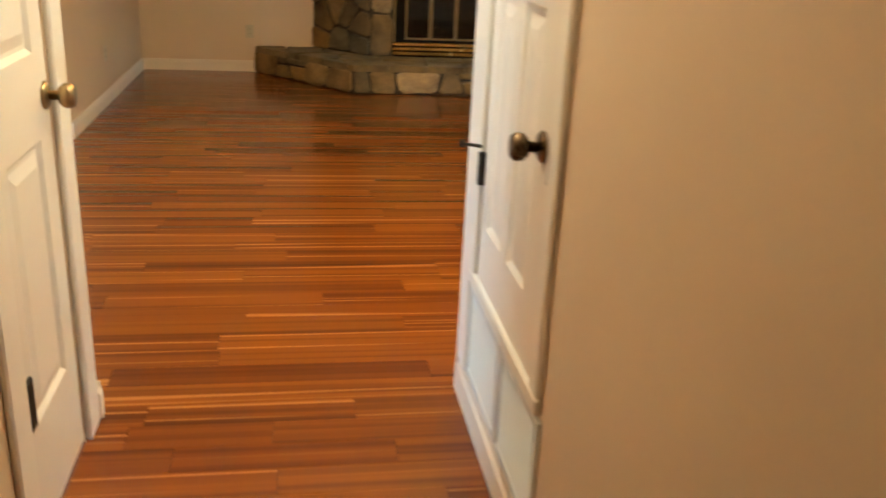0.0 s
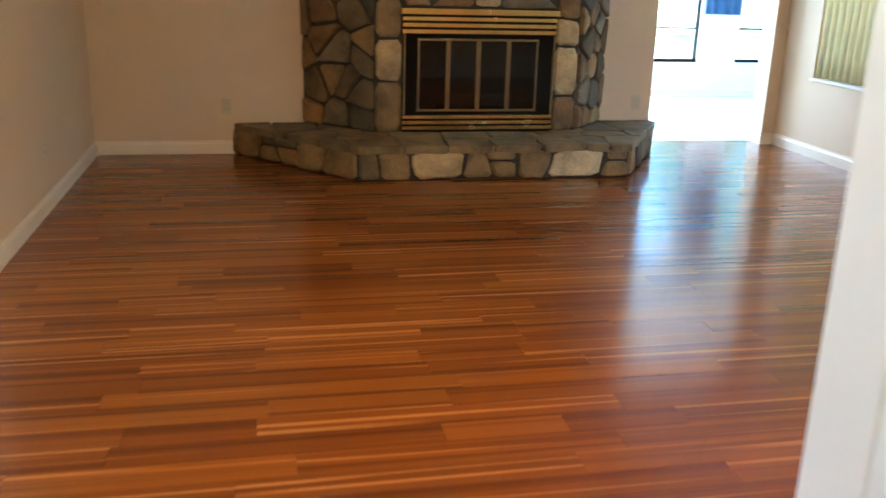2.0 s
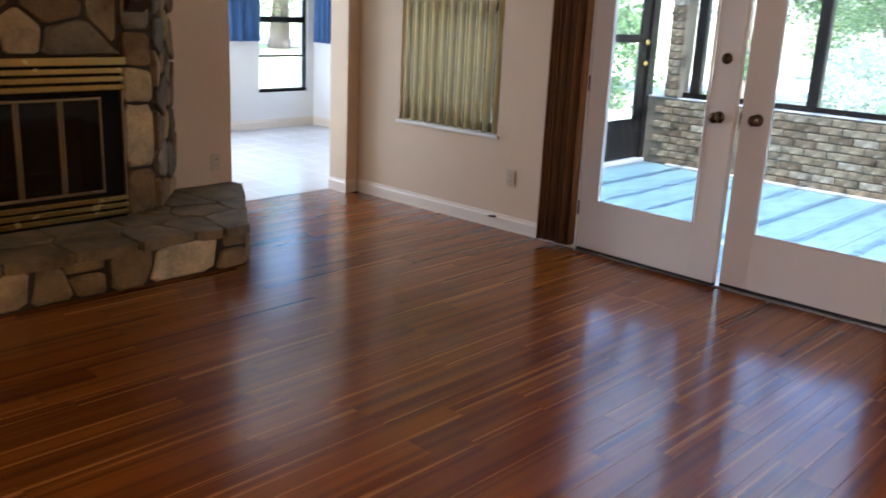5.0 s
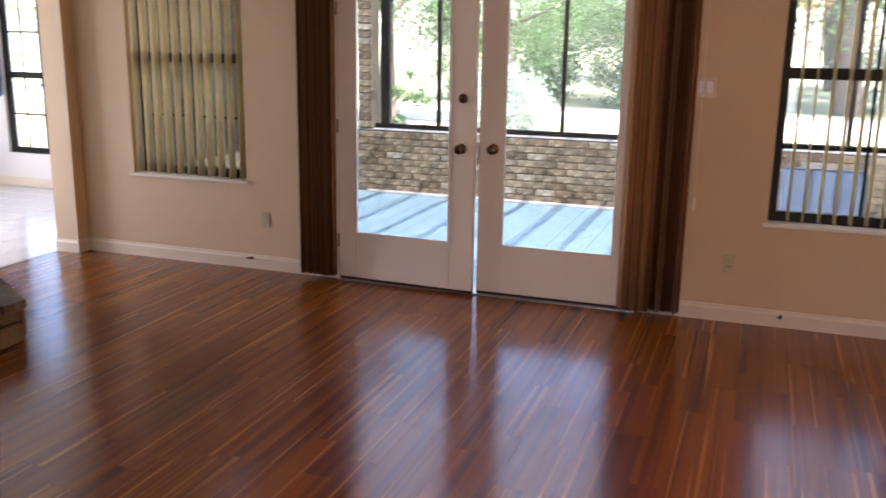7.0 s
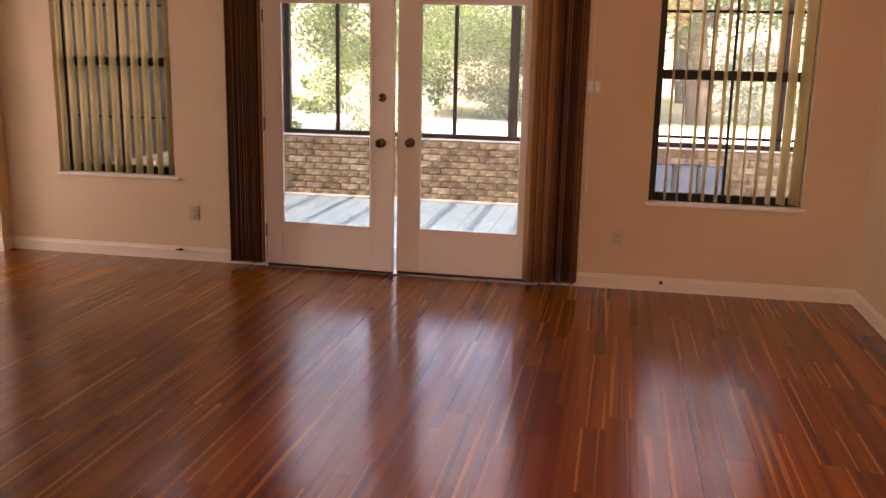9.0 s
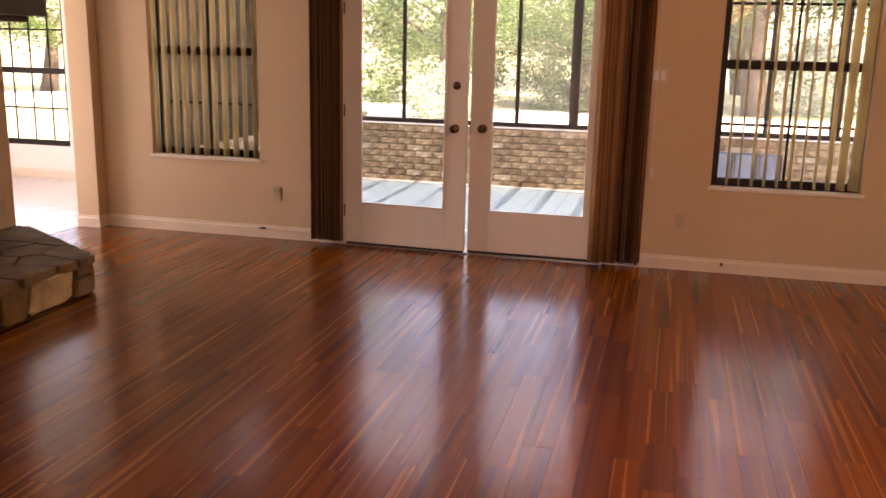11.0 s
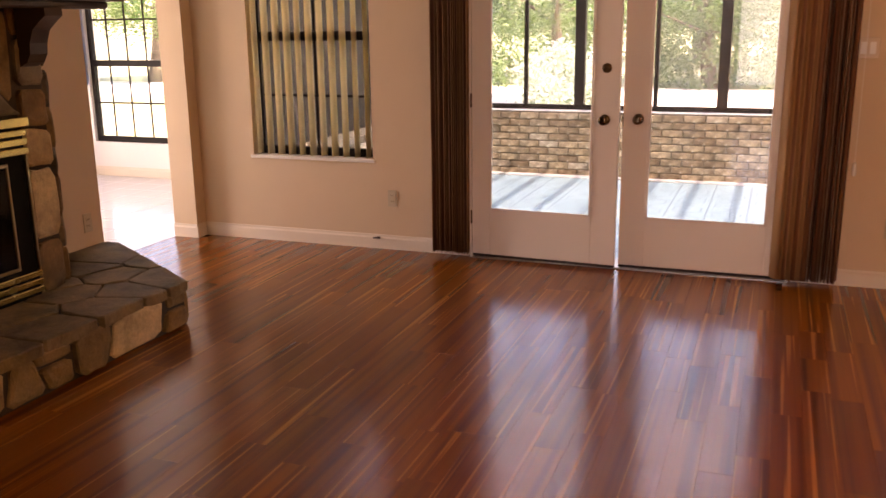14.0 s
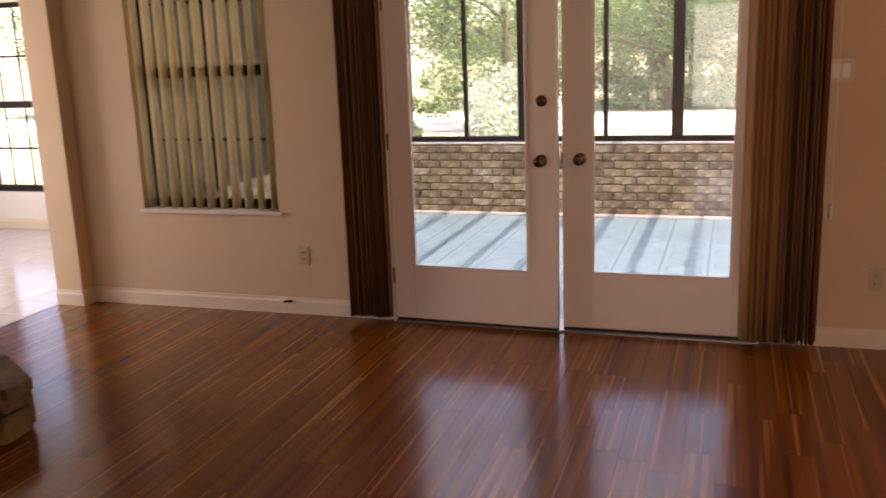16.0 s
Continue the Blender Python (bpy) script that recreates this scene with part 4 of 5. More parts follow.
lay_stones(hearth, cells(HPO, sd), top, M_FLAG, 0.0035, (0.029, 0.032), name="flagstone", bevel=0.003, round_by=0.05)

# ---- fireplace insert ----
ins = thing("fireplace_insert", "brass-louvred fireplace insert with four glass doors", "fireplace", (0, 0, 0))
yf = CF - 0.050
part("firebox", box(FB[0] + 0.06, FB[1] - 0.06, CF + 0.40, CF + 0.42, HZ, 1.0), M_SOOT, ins)
part("firebox_side", box(FB[0] + 0.03, FB[0] + 0.06, CF, CF + 0.42, HZ, 1.1), M_SOOT, ins)
part("firebox_side", box(FB[1] - 0.06, FB[1] - 0.03, CF, CF + 0.42, HZ, 1.1), M_SOOT, ins)
part("firebox_top", box(FB[0] + 0.06, FB[1] - 0.06, CF, CF + 0.42, 1.0, 1.02), M_SOOT, ins)
part("firebox_floor", box(FB[0] + 0.06, FB[1] - 0.06, CF, CF + 0.40, HZ + 0.002, HZ + 0.06), M_SOOT, ins)
for lo, hi, zl, zh in wall_pieces(FB[0] + 0.012, FB[1] - 0.012, HZ, FB[3] - 0.01, [(1.092, 2.000, 0.388, 0.918)]):
    part("surround", box(lo, hi, yf + 0.018, CF + 0.02, zl, zh), M_BLACK, ins, "black enamelled surround")
for z0, z1 in ((1.078, 1.125), (1.034, 1.066), (0.990, 1.022), (0.945, 0.978)):
    part("louver", box(FB[0] - (0.012 if z0 > 1.07 else 0), FB[1] + (0.012 if z0 > 1.07 else 0), yf - (0.012 if z0 > 1.07 else 0), yf + 0.022, z0, z1, 0.004), M_BRASS, ins, "polished brass louver")
for z0, z1 in ((0.336, 0.365), (0.296, 0.324), (0.256, 0.284)):
    part("louver", box(FB[0] + 0.004, FB[1] - 0.004, yf, yf + 0.022, z0, z1, 0.004), M_BRASS, ins, "polished brass louver")
for x0, x1, z0, z1 in ((FB[0] + 0.01, FB[0] + 0.024, 0.365, 0.945), (FB[1] - 0.024, FB[1] - 0.01, 0.365, 0.945)):
    part("side_trim", box(x0, x1, yf, yf + 0.022, z0, z1, 0.003), M_BRASS_DIM, ins)
gx0, gx1, gz0, gz1 = 1.096, 1.996, 0.392, 0.914
part("door_rail", box(gx0, gx1, yf - 0.004, yf + 0.016, gz1 - 0.016, gz1, 0.003), M_BRASS_DIM, ins)
part("door_rail", box(gx0, gx1, yf - 0.004, yf + 0.016, gz0, gz0 + 0.016, 0.003), M_BRASS_DIM, ins)
gw = (gx1 - gx0) / 4
for k in range(4):
    a, c = gx0 + k * gw, gx0 + (k + 1) * gw
    gd = part("glass_door", box(a + 0.002, a + 0.015, yf - 0.006, yf + 0.012, gz0 + 0.016, gz1 - 0.016, 0.003), M_BRASS_DIM, ins)
    part("door_stile", box(c - 0.015, c - 0.002, yf - 0.006, yf + 0.012, gz0 + 0.016, gz1 - 0.016, 0.003), M_BRASS_DIM, gd)
    part("glass", box(a + 0.015, c - 0.015, yf + 0.002, yf + 0.006, gz0 + 0.016, gz1 - 0.016), M_SMOKE_GLASS, gd)
for k, (x0, y0, r, z, ang) in enumerate(((1.30, CF + 0.20, 0.055, 0.365, 4), (1.34, CF + 0.10, 0.050, 0.360, -3), (1.38, CF + 0.15, 0.045, 0.445, 8))):
    lg = thing("fire_log", "charred log in the firebox", "log", (x0, y0, z), "fire logs")
    prof = [(r * random.uniform(0.85, 1.05), 0.07 * i) for i in range(8)]
    part("log_body", lathe(prof, 'X', 12), M_LOG, lg, smooth=True)
    lg.rotation_euler = (0, 0, radians(ang))

# ---- mantel ----
man = thing("mantel_shelf", "dark stained wooden mantel on carved brackets", "mantel", (0, 0, 1.66))
part("shelf", box(0.46, 2.665, CF - 0.285, CF - 0.034, 0.0, 0.115, 0.012, seg=2), M_MANTEL, man)
part("moulding", box(0.52, 2.60, CF - 0.22, CF - 0.034, -0.035, 0.0, 0.010), M_MANTEL, man)
for xb in (0.88, 2.215):
    b = bmesh.new()
    prof = [(0.0, 0.0), (-0.185, 0.0), (-0.185, -0.035), (-0.155, -0.055), (-0.10, -0.10), (-0.075, -0.16), (-0.07, -0.21), (-0.045, -0.25), (0.0, -0.27)]
    ends = [[b.verts.new((xb + dx, CF - 0.036 + py, -0.035 + pz)) for py, pz in prof] for dx in (-0.055, 0.055)]
    n = len(prof)
    for k in range(n):
        b.faces.new((ends[0][k], ends[0][(k + 1) % n], ends[1][(k + 1) % n], ends[1][k]))
    b.faces.new(ends[0][::-1])
    b.faces.new(ends[1])
    bmesh.ops.recalc_face_normals(b, faces=b.faces[:])
    part("bracket", b, M_MANTEL, man, "scrolled wooden bracket")

# ---- nook: tiles, curtains ----
nf = structure(part("floor_nook", box(2.0, NKX, 8.80, NKY, -0.10, -0.003), M_GROUT), "white tiled nook floor", "floor")
tile_me = mesh_of("tile", box(-0.1475, 0.1475, -0.1475, 0.1475, -0.004, 0.004, 0.002), M_TILE)
yk = 8.80 + 0.15
while yk < NKY - 0.1:
    xk = 2.95
    while xk < NKX - 0.1:
        o = new("tile", tile_me)
        o.parent = nf
        o.location = (xk, yk, -0.002)
        xk += 0.30
    yk += 0.30


def curtain(label, x0, y0, x1, y1, z0, z1, folds):
    b = bmesh.new()
    d = Vector((x1 - x0, y1 - y0, 0))
    n = Vector((-d.y, d.x, 0)).normalized()
    cols = folds * 8
    rows = []
    for zr in range(9):
        f = zr / 8
        rows.append([b.verts.new(Vector((x0, y0, z1 + (z0 - z1) * f)) + d * (k / cols) + n * (0.028 * math.sin(k / 8 * 2 * math.pi) * (0.4 + 0.6 * f)
                     + 0.006 * math.sin(k * 1.7 + f * 4))) for k in range(cols + 1)])
    for r0, r1 in zip(rows, rows[1:]):
        for k in range(cols):
            b.faces.new((r0[k], r0[k + 1], r1[k + 1], r1[k]))
    t = thing("curtain", label, "curtain", (0, 0, 0), "nook curtains")
    c = part("curtain_panel", b, M_BLUE, t, smooth=True)
    so = c.modifiers.new("cloth", 'SOLIDIFY')
    so.thickness = 0.003
    rod = Vector((x0, y0, z1 - 0.01))
    rb = lathe([(0.010, 0), (0.010, d.length)], 'X', 10)
    r_ = part("curtain_rod", rb, M_WHITEPL, t)
    r_.location, r_.rotation_euler = rod, (0, 0, math.atan2(d.y, d.x))
    return t


curtain("blue cloth cafe curtain hanging between the nook windows", 5.20, NKY - 0.055, 5.66, NKY - 0.055, 0.97, 2.16, 4)
curtain("blue cloth cafe curtain gathered in the nook corner", NKX - 0.055, 11.68, NKX - 0.055, 11.40, 0.96, 2.16, 3)
for (a0, a1) in ((BW_A[0], BW_A[1]), (BW_B[0], BW_B[1])):
    mb = thing("mini_blind", "thin dark mini blind pulled down in the nook window", "blind", ((a0 + a1) / 2, NKY + 0.012, 0.42), "mini blinds")
    hw = (a1 - a0) / 2 - 0.01
    part("bottom_rail", box(-hw, hw, -0.012, 0.012, 0, 0.018, 0.003), M_BRONZE, mb)
    part("headrail", box(-hw, hw, -0.014, 0.014, 1.63, 1.66, 0.003), M_BRONZE, mb)
    sl = mesh_of("slat", box(-hw, hw, -0.012, 0.012, -0.0005, 0.0005), M_BRONZE)
    for k in range(44):
        o = new("slat", sl)
        o.parent = mb
        o.location = (0, 0, 0.045 + k * 0.036)
    for u in (-hw + 0.06, hw - 0.06):
        part("ladder_cord", box(u - 0.001, u + 0.001, -0.001, 0.001, 0.0, 1.64), M_BRONZE, mb)

# ---- lanai ----
LZ = -0.05
KX = 8.02       # inner face of the brick parapet
KT = 0.632      # top of the brick
SN = 8.24       # north end of the lanai
lf = structure(part("floor_lanai", box(4.54, KX + 0.2, -1.0, 8.61, -0.20, LZ), M_PATIO), "pale blue painted lanai floor", "floor")
lattice = bmesh.new()


def joint_line(xa, ya, xb, yb, half=0.005):
    """A thin painted line on the lanai floor, slightly proud of it."""
    d = Vector((xb - xa, yb - ya, 0)).normalized()
    p = Vector((-d.y, d.x, 0)) * half
    z = Vector((0, 0, LZ + 0.004))
    a_, b_ = Vector((xa, ya, 0)) + z, Vector((xb, yb, 0)) + z
    lattice.faces.new([lattice.verts.new(q) for q in (a_ - p, b_ - p, b_ + p, a_ + p)])


LW = 0.33
for k in range(26):
    yl = 0.15 + k * LW
    if yl + LW > 8.2:
        break
    joint_line(4.60, yl, KX - 0.06, yl, 0.007)
    ym = yl + LW / 2
    xs_ = 4.62 + (0.16 if k % 2 else 0.0)
    while xs_ + 0.42 < KX - 0.05:
        ring = [(xs_, ym), (xs_ + 0.085, ym + 0.115), (xs_ + 0.235, ym + 0.115), (xs_ + 0.32, ym), (xs_ + 0.235, ym - 0.115), (xs_ + 0.085, ym - 0.115)]
        for (x0_, y0_), (x1_, y1_) in zip(ring, ring[1:] + ring[:1]):
            joint_line(x0_, y0_, x1_, y1_)
        joint_line(xs_ + 0.32, ym, xs_ + 0.42, ym)
        xs_ += 0.42
tagged(part("floor_lattice_paint", lattice, M_PATIO_LINE, lf), kind="stuff")

par = structure(part("parapet", box(KX + 0.012, KX + 0.19, -1.0, SN - 0.02, LZ, KT), M_BMORTAR), "tan brick parapet under the lanai screens", "parapet")
structure(part("parapet_foot", box(KX - 0.075, KX + 0.012, -1.0, 7.9, LZ, LZ + 0.022, 0.004), M_CAP), "pale concrete footing strip", "kerb")
structure(part("parapet_cap", box(KX + 0.004, KX + 0.21, -1.0, SN - 0.02, KT, KT + 0.012, 0.003), M_CAP), "pale concrete sill on the parapet", "sill")
BL, BH, BJ = 0.200, 0.062, 0.012
brick_me = mesh_of("brick", box(-0.015, 0.03, -BL / 2, BL / 2, -BH / 2, BH / 2, 0.004), M_BRICK)
rest = bmesh.new()
course = 0
zc = LZ + BJ + BH / 2
while zc + BH / 2 < KT:
    y = -1.0 + (0.106 if course % 2 else 0.0)
    while y < SN - 0.15:
        if y > 4.2:
            o = new("brick", brick_me)
            o.parent = par
            o.location = (KX + 0.012 + random.uniform(-0.002, 0.002), y, zc)
        elif y > 0.8:
            box(KX - 0.003, KX + 0.03, y - BL / 2, y + BL / 2, zc - BH / 2, zc + BH / 2, bm=rest)
        y += BL + BJ
    zc += BH + BJ
    course += 1
tagged(part("brick_run", rest, M_BRICK_REST, par), kind="stuff")

# brick pier at the corner of the lanai
pier = structure(part("brick_pier", box(KX - 0.02 + 0.012, KX + 0.19, 7.86, 8.02, KT + 0.018, 2.5), M_BMORTAR), "slim tan brick pier", "pier")
for k in range(25):
    zc = KT + 0.018 + BJ + BH / 2 + k * (BH + BJ)
    if zc + BH / 2 > 2.5:
        break
    o = new("brick", brick_me)
    o.parent = pier
    o.location = (KX - 0.008, 7.94, zc)
    o.scale = (1, 0.78, 1)


def screen_bar(name, x0, x1, y0, y1, z0, z1, parent):
    return part(name, box(x0, x1, y0, y1, z0, z1, 0.004), M_BRONZE, parent)


scr = structure(thing("lanai_screen", "dark bronze framed lanai screen wall above the brick", "screen", (0, 0, 0)), category="screen")
SX = KX + 0.075
screen_bar("bottom_rail", SX, SX + 0.05, -1.0, 7.86, KT + 0.018, KT + 0.068, scr)
screen_bar("top_rail", SX, SX + 0.05, -1.0, 7.86, 2.42, 2.50, scr)
for y in (7.735, 6.545, 5.115, 3.75, 2.35, 0.95):
    screen_bar("post", SX - 0.01, SX + 0.07, y - 0.052, y + 0.052, KT + 0.068, 2.42, scr)
for y in (7.12, 5.765, 4.42, 3.05, 1.65):
    screen_bar("mullion", SX + 0.005, SX + 0.045, y - 0.022, y + 0.022, KT + 0.068, 2.42, scr)

bays = sorted((7.735, 6.545, 5.115, 3.75, 2.35, 0.95, 7.12, 5.765, 4.42, 3.05, 1.65))
for y0, y1 in zip(bays, bays[1:]):
    part("mesh_panel", box(SX + 0.024, SX + 0.0255, y0 + 0.03, y1 - 0.03, KT + 0.063, 2.42), M_MESH, scr, "fine grey insect mesh")

# screen door on the north side
SDY = 8.25
sdoor = structure(thing("door_5", "dark bronze screen door with a solid kick panel", "door", (7.10, SDY, LZ)), category="door")
for nm, x0, x1, z0, z1 in (("door_stile", 0.0, 0.095, 0.05, 2.1), ("door_stile", 0.72, 0.86, 0.05, 2.1), ("top_rail", 0.095, 0.72, 2.0, 2.1),
                           ("mid_rail", 0.095, 0.72, 1.22, 1.30), ("kick_panel", 0.095, 0.72, 0.05, 0.455)):
    part(nm, box(x0, x1, -0.016, 0.016, z0, z1, 0.003), M_BRONZE, sdoor)
part("mesh_panel", box(0.095, 0.72, -0.001, 0.001, 0.455, 1.22), M_MESH, sdoor, "fine grey insect mesh")
part("mesh_panel", box(0.095, 0.72, -0.001, 0.001, 1.30, 2.0), M_MESH, sdoor, "fine grey insect mesh")
for z in (0.99, 1.20):
    part("brass_latch", box(0.77, 0.83, -0.05, -0.016, z, z + 0.05, 0.008), M_BRASS, sdoor, "brass latch")
structure(part("door_sill", box(7.05, 8.02, SDY - 0.07, SDY + 0.06, LZ, LZ + 0.04, 0.004), M_CAP), "pale concrete sill under the screen door", "sill")
structure(part("screen_door_frame", box(7.965, 8.10, SDY - 0.04, SDY + 0.04, LZ, 2.5, 0.004), M_BRONZE), "dark bronze door post", "post")
structure(part("screen_door_head", box(7.10, 7.965, SDY - 0.035, SDY + 0.035, 2.07, 2.5, 0.004), M_BRONZE), "dark bronze door head", "post")
ret = structure(part("brick_return", box(4.54, 7.085, SDY - 0.05, SDY + 0.09, LZ, 0.60), M_BMORTAR), "short tan brick wall beside the screen door", "wall")
ret_me = mesh_of("brick", box(-BL / 2, BL / 2, -0.010, 0.02, -BH / 2, BH / 2, 0.004), M_BRICK)
for c_ in range(8):
    zc = LZ + BJ + BH / 2 + c_ * (BH + BJ)
    for k in range(11):
        o = new("brick", ret_me)
        o.parent = ret
        o.location = (6.985 - (BL + BJ) * k - (0.106 if c_ % 2 else 0.0), SDY - 0.05, zc)
structure(part("return_panel", box(4.54, 7.085, SDY - 0.03, SDY + 0.03, 0.60, 2.5, 0.004), M_BRONZE), "dark bronze panel above the brick", "panel")


def storage_box():
    """A low blue box with three rounded front panels between tan posts."""
    t = thing("storage_box", "low blue plastic storage box against the brick parapet", "storage box", (7.90, 3.245, LZ))
    part("box_body", box(-0.09, 0.09, -0.385, 0.385, 0.0, 0.50, 0.012), M_BOXBLUE, t)
    for k in range(3):
        part("front_panel", box(-0.106, -0.088, -0.36 + k * 0.25, -0.14 + k * 0.25, 0.03, 0.56, 0.03, seg=3), M_BOXBLUE, t)
    for k in range(4):
        part("post", box(-0.112, -0.086, -0.39 + k * 0.25, -0.363 + k * 0.25, 0.0, 0.52, 0.004), M_BMORTAR, t, "tan post")
    return t


storage_box()

# lanai roof, out of view: rafters under a translucent panel added to tint light
roof = structure(thing("lanai_roof", "unseen lanai roof, added translucent panel on rafters", "roof", (0, 0, 2.5)), category="roof")
part("roof_panel", box(4.54, 8.35, -1.0, 8.61, 0.15, 0.154), M_ROOF, roof)
for k in range(24):
    part("rafter", box(4.54, 8.30, -0.9 + k * 0.406 - 0.020, -0.9 + k * 0.406 + 0.020, 0.085, 0.145), M_BRONZE, roof)
structure(part("lanai_south_wall", box(4.54, KX + 0.2, -1.12, -1.0, LZ, 2.5), M_BRICK_REST), "brick end wall of the lanai", "wall")

# ---- garden ----
structure(part("ground", box(-60, 400, -300, 300, -0.6, -0.28), M_LAWN), "sunlit lawn", "ground")
structure(part("driveway", box(19.0, 24.5, -40, 60, -0.28, -0.262), M_DRIVE), "pale sunlit drive across the lawn", "road")


def crown_mesh(name, clumps, leaves, size, material, seed, spread):
    """Leaves scattered round many clump centres; each leaf is a folded kite."""
    rng = np.random.default_rng(seed)
    verts, faces = [], []
    for _ in range(clumps):
        d = rng.normal(size=3)
        d /= np.linalg.norm(d)
        c = d * spread * rng.uniform(0.35, 1.0) ** 0.6
        r = min(spread) * rng.uniform(0.22, 0.42)
        for _ in range(leaves):
            p = c + rng.normal(size=3) * r * 0.55
            a = rng.normal(size=3)
            a /= np.linalg.norm(a)
            bb = np.cross(a, rng.normal(size=3))
            bb /= np.linalg.norm(bb)
            s = size * rng.uniform(0.6, 1.4)
            k = len(verts)
            verts += [tuple(p - a * s), tuple(p + bb * s * 0.45), tuple(p + a * s), tuple(p - bb * s * 0.45)]
            faces.append((k, k + 1, k + 2, k + 3))
    me = bpy.data.meshes.new(name)
    me.from_pydata(verts, [], faces)
    me.materials.append(material)
    return me


def trunk_bm(height, r0, seed):
    """A tapered, slightly bent trunk with a few limbs."""
    rng = random.Random(seed)
    b = bmesh.new()

    def limb(p, q, ra, rb, bend):
        axis = (q - p)
        side = axis.orthogonal().normalized()
        up = axis.cross(side).normalized()
        prev = None
        for k in range(6):
            f = k / 5
            c = p + axis * f + side * bend * math.sin(f * math.pi)
            r = ra + (rb - ra) * f
            ring = [b.verts.new(c + (side * math.cos(t) + up * math.sin(t)) * r) for t in [i * math.pi / 4 for i in range(8)]]
            if prev:
                for i in range(8):
                    b.faces.new((prev[i], prev[(i + 1) % 8], ring[(i + 1) % 8], ring[i]))
            prev = ring

    topv = Vector((rng.uniform(-0.3, 0.3), rng.uniform(-0.3, 0.3), height))
    limb(Vector((0, 0, 0)), topv, r0, r0 * 0.35, rng.uniform(-0.2, 0.2))
    for k in range(6):
        f = rng.uniform(0.45, 0.95)
        a = k * 1.1 + rng.uniform(-0.3, 0.3)
        limb(topv * f, topv * f + Vector((math.cos(a), math.sin(a), rng.uniform(0.5, 1.0))) * height * 0.4, r0 * 0.35, r0 * 0.1, rng.uniform(-0.15, 0.15))
    bmesh.ops.recalc_face_normals(b, faces=b.faces[:])
    return b


def tree(label, height, r0, crown_size, clumps, leaves, leaf, material, seed):
    t = thing("tree", label, "tree", (0, 0, -0.28), "garden trees")
    part("trunk", trunk_bm(height, r0, seed), M_BARK, t, smooth=True)
    c = new("crown", crown_mesh("crown", clumps, leaves, leaf, material, seed, np.array(crown_size)))
    c.parent = t
    c.location = (0, 0, height * 1.02)
    return t


oak = tree("leafy green garden tree in sunlight", 3.6, 0.20, (1.75, 1.75, 2.0), 70, 230, 0.048, M_LEAF_A, 3)
oak2 = tree("tall dark green tree at the garden edge", 4.6, 0.24, (2.8, 2.8, 2.8), 90, 230, 0.056, M_LEAF_DARK, 5)
oak.location, oak2.location = (19.0, 9.35, -0.28), (25.0, 6.4, -0.28)
oak.scale, oak2.scale = (1, 1, 0.74), (1, 1, 0.62)
for (x, y, s, src, rz) in ((29.0, 10.6, 1.25, oak2, 10), (17.5, 11.7, 1.15, oak, 200), (36.0, 6.0, 1.6, oak, 300), (29.0, -2.5, 1.9, oak2, 140),
                           (26.0, 1.6, 1.7, oak2, 80), (25.0, 25.0, 1.6, oak, 90), (40.0, 1.0, 2.3, oak2, 20), (34.0, -9.0, 2.2, oak2, 70),
                           (23.0, -6.5, 1.2, oak, 170), (12.5, 24.0, 1.3, oak, 60), (18.0, 28.0, 1.6, oak2, 190), (8.0, 27.0, 1.4, oak, 310),
                           (44.0, 8.0, 2.3, oak2, 100)):
    # trees at y < 3 stretched above view, to darken the floor's reflection
    copy_thing(src, pose(x, y, -0.28, 0, 0, rz) @ Matrix.Diagonal((s, s, s * (1.15 if y < 3 or x < 18 else 0.66), 1)))


def bush(label, at, size, clumps, leaves, leaf, material, seed):
    t = thing("bush", label, "bush", (at[0], at[1], -0.28), "garden bushes")
    c = new("foliage", crown_mesh("foliage", clumps, leaves, leaf, material, seed, np.array(size)))
    c.parent = t
    c.location = (0, 0, size[2] * 0.8)
    return t


bush("round green bush beyond the lanai", (9.7, 8.12), (0.27, 0.29, 0.90), 30, 70, 0.030, M_LEAF_A, 21)
bush("pale flowering bush in full sun", (14.3, 8.15), (0.7, 0.75, 0.85), 60, 170, 0.036, M_LEAF_B, 22)
bush("soft green bush in full sun", (25.5, 6.0), (1.6, 2.6, 1.3), 60, 200, 0.055, M_LEAF_SOFT, 23)
bush("pale green bush beside the drive", (27.0, -1.0), (1.6, 2.8, 1.4), 60, 200, 0.055, M_LEAF_B, 24)
bush("green bush beside the drive", (26.5, 11.5), (1.5, 2.6, 1.3), 60, 200, 0.055, M_LEAF_A, 25)

bush("sunlit green bush beyond the screen door", (14.0, 13.1), (1.2, 1.4, 1.25), 44, 110, 0.06, M_LEAF_A, 26)

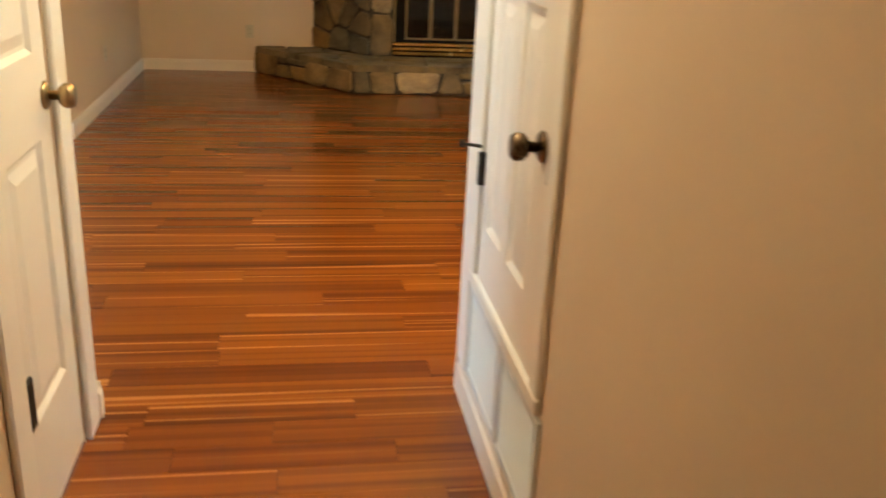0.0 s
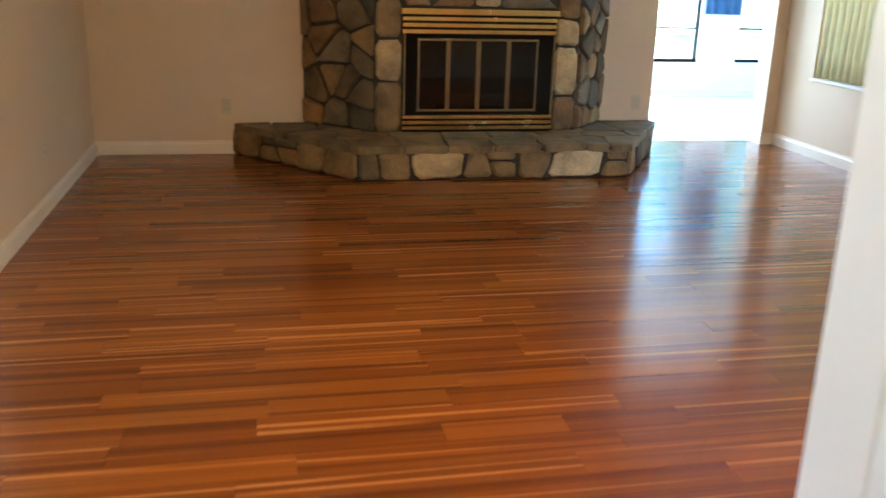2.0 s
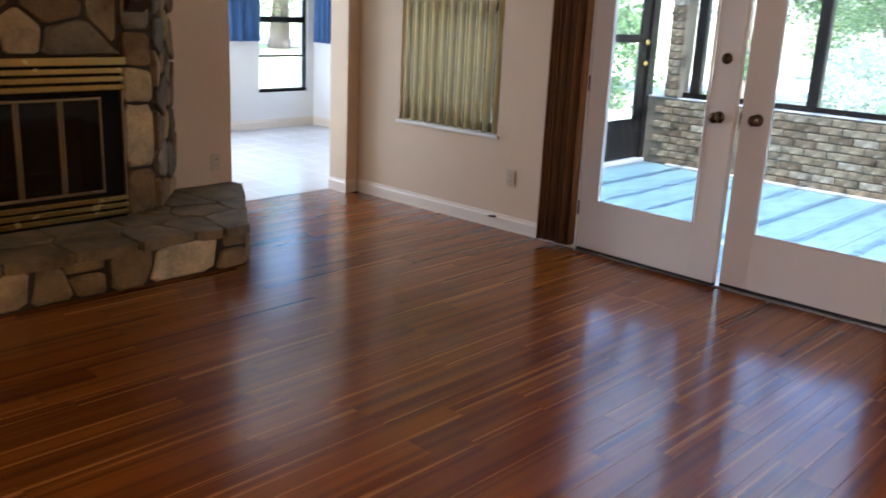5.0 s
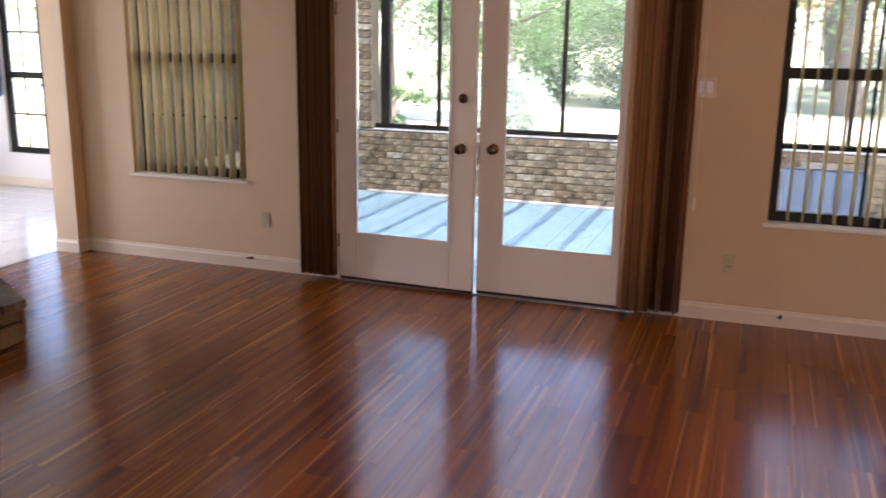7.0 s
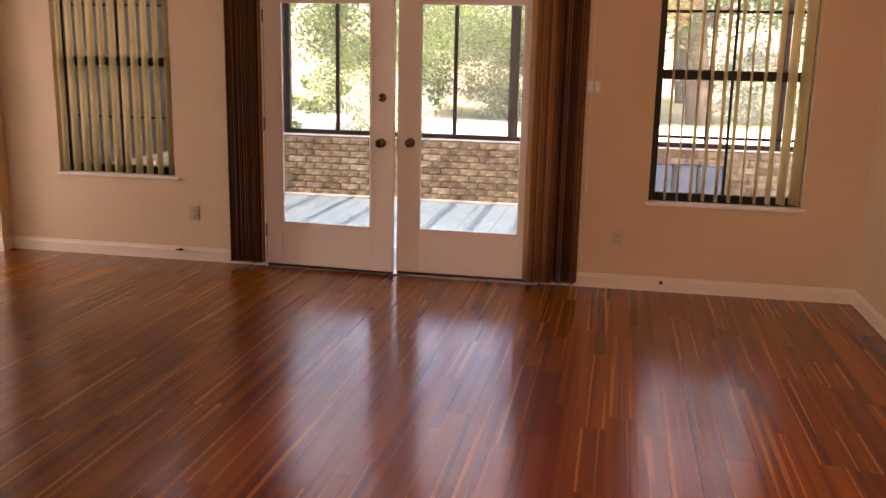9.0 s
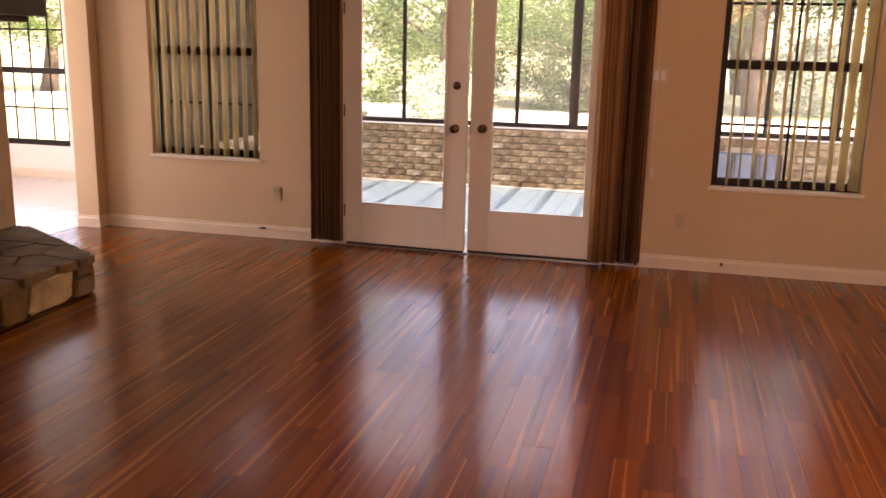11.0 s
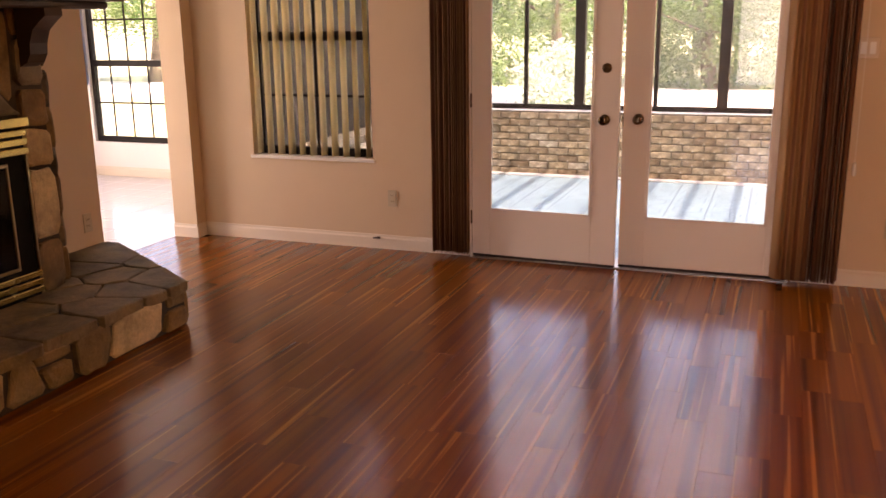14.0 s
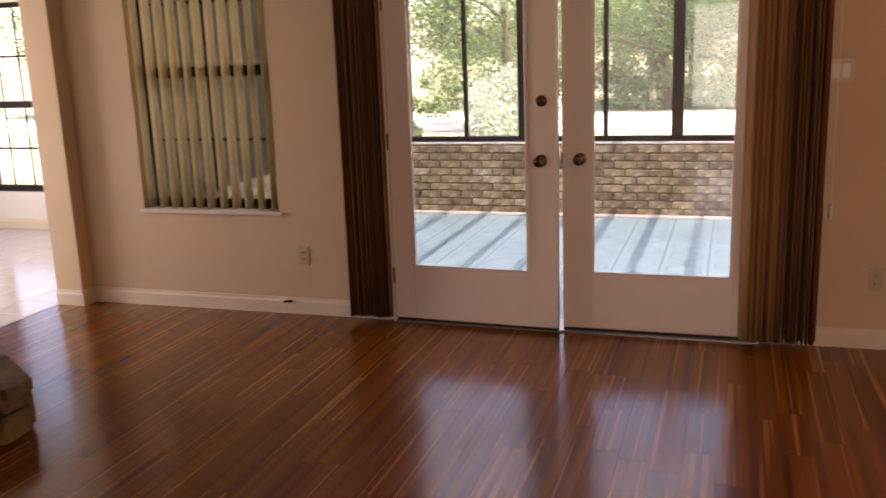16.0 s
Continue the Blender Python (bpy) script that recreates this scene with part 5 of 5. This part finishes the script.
# ---- floor planks, the nearest as single pieces ----
random.seed(5)
fl_ = structure(new("floor"), "glossy red-brown laminate plank floor", "floor")
PW = 0.118
plank_cache = {}
rest_v, rest_f = [], []


def plank_mesh(length):
    if length not in plank_cache:
        plank_cache[length] = mesh_of("plank", box(-length / 2 + 0.0003, length / 2 - 0.0003, -PW / 2 + 0.0002, PW / 2 - 0.0002, -0.010, 0.0, 0.0003), M_FLOOR)
    return plank_cache[length]


def rest_plank(x0, x1, y0, y1):
    k = len(rest_v)
    for z, e in ((-0.008, 0.0), (0.0, 0.0003)):
        rest_v.extend([(x0 + e, y0 + e, z), (x1 - e, y0 + e, z), (x1 - e, y1 - e, z), (x0 + e, y1 - e, z)])
    rest_f.append((k + 4, k + 5, k + 6, k + 7))
    for i in range(4):
        rest_f.append((k + i, k + (i + 1) % 4, k + 4 + (i + 1) % 4, k + 4 + i))


made = 0
y = -1.6
while y < 8.80:
    y1 = min(y + PW, 8.80)
    if y1 <= SY:
        xa, xb = HL, HR
    elif y > 8.5:
        xa, xb = 3.14, 4.30
    elif y > 5.75:
        xa, xb = -1.23, EX + 0.02
    else:
        xa, xb = -5.6, EX + 0.02
    x = xa - random.uniform(0.0, 0.9)
    while x < xb:
        ln = random.choice((0.40, 0.60, 0.80, 1.00, 1.20))
        x0, x1 = max(x, xa), min(x + ln, xb)
        if x1 - x0 > 0.02:
            near = 2.2 < y < 7.3 and -1.6 < x0 and x1 < 4.2 and abs((x1 - x0) - ln) < 1e-6 and abs(y1 - y - PW) < 1e-6
            if near and made < 300:
                o = new("plank", plank_mesh(ln))
                o.parent = fl_
                o.location = ((x0 + x1) / 2, y + PW / 2, random.uniform(-0.0003, 0.0))
                made += 1
            else:
                rest_plank(x0 + 0.0003, x1 - 0.0003, y + 0.0002, y1 - 0.0002)
        x += ln
    y += PW
me = bpy.data.meshes.new("plank_field")
me.from_pydata(rest_v, [], rest_f)
me.materials.append(M_FLOOR_REST)
o = new("plank_field", me)
o.parent = fl_
tagged(o, "glossy red-brown laminate planks", kind="stuff")
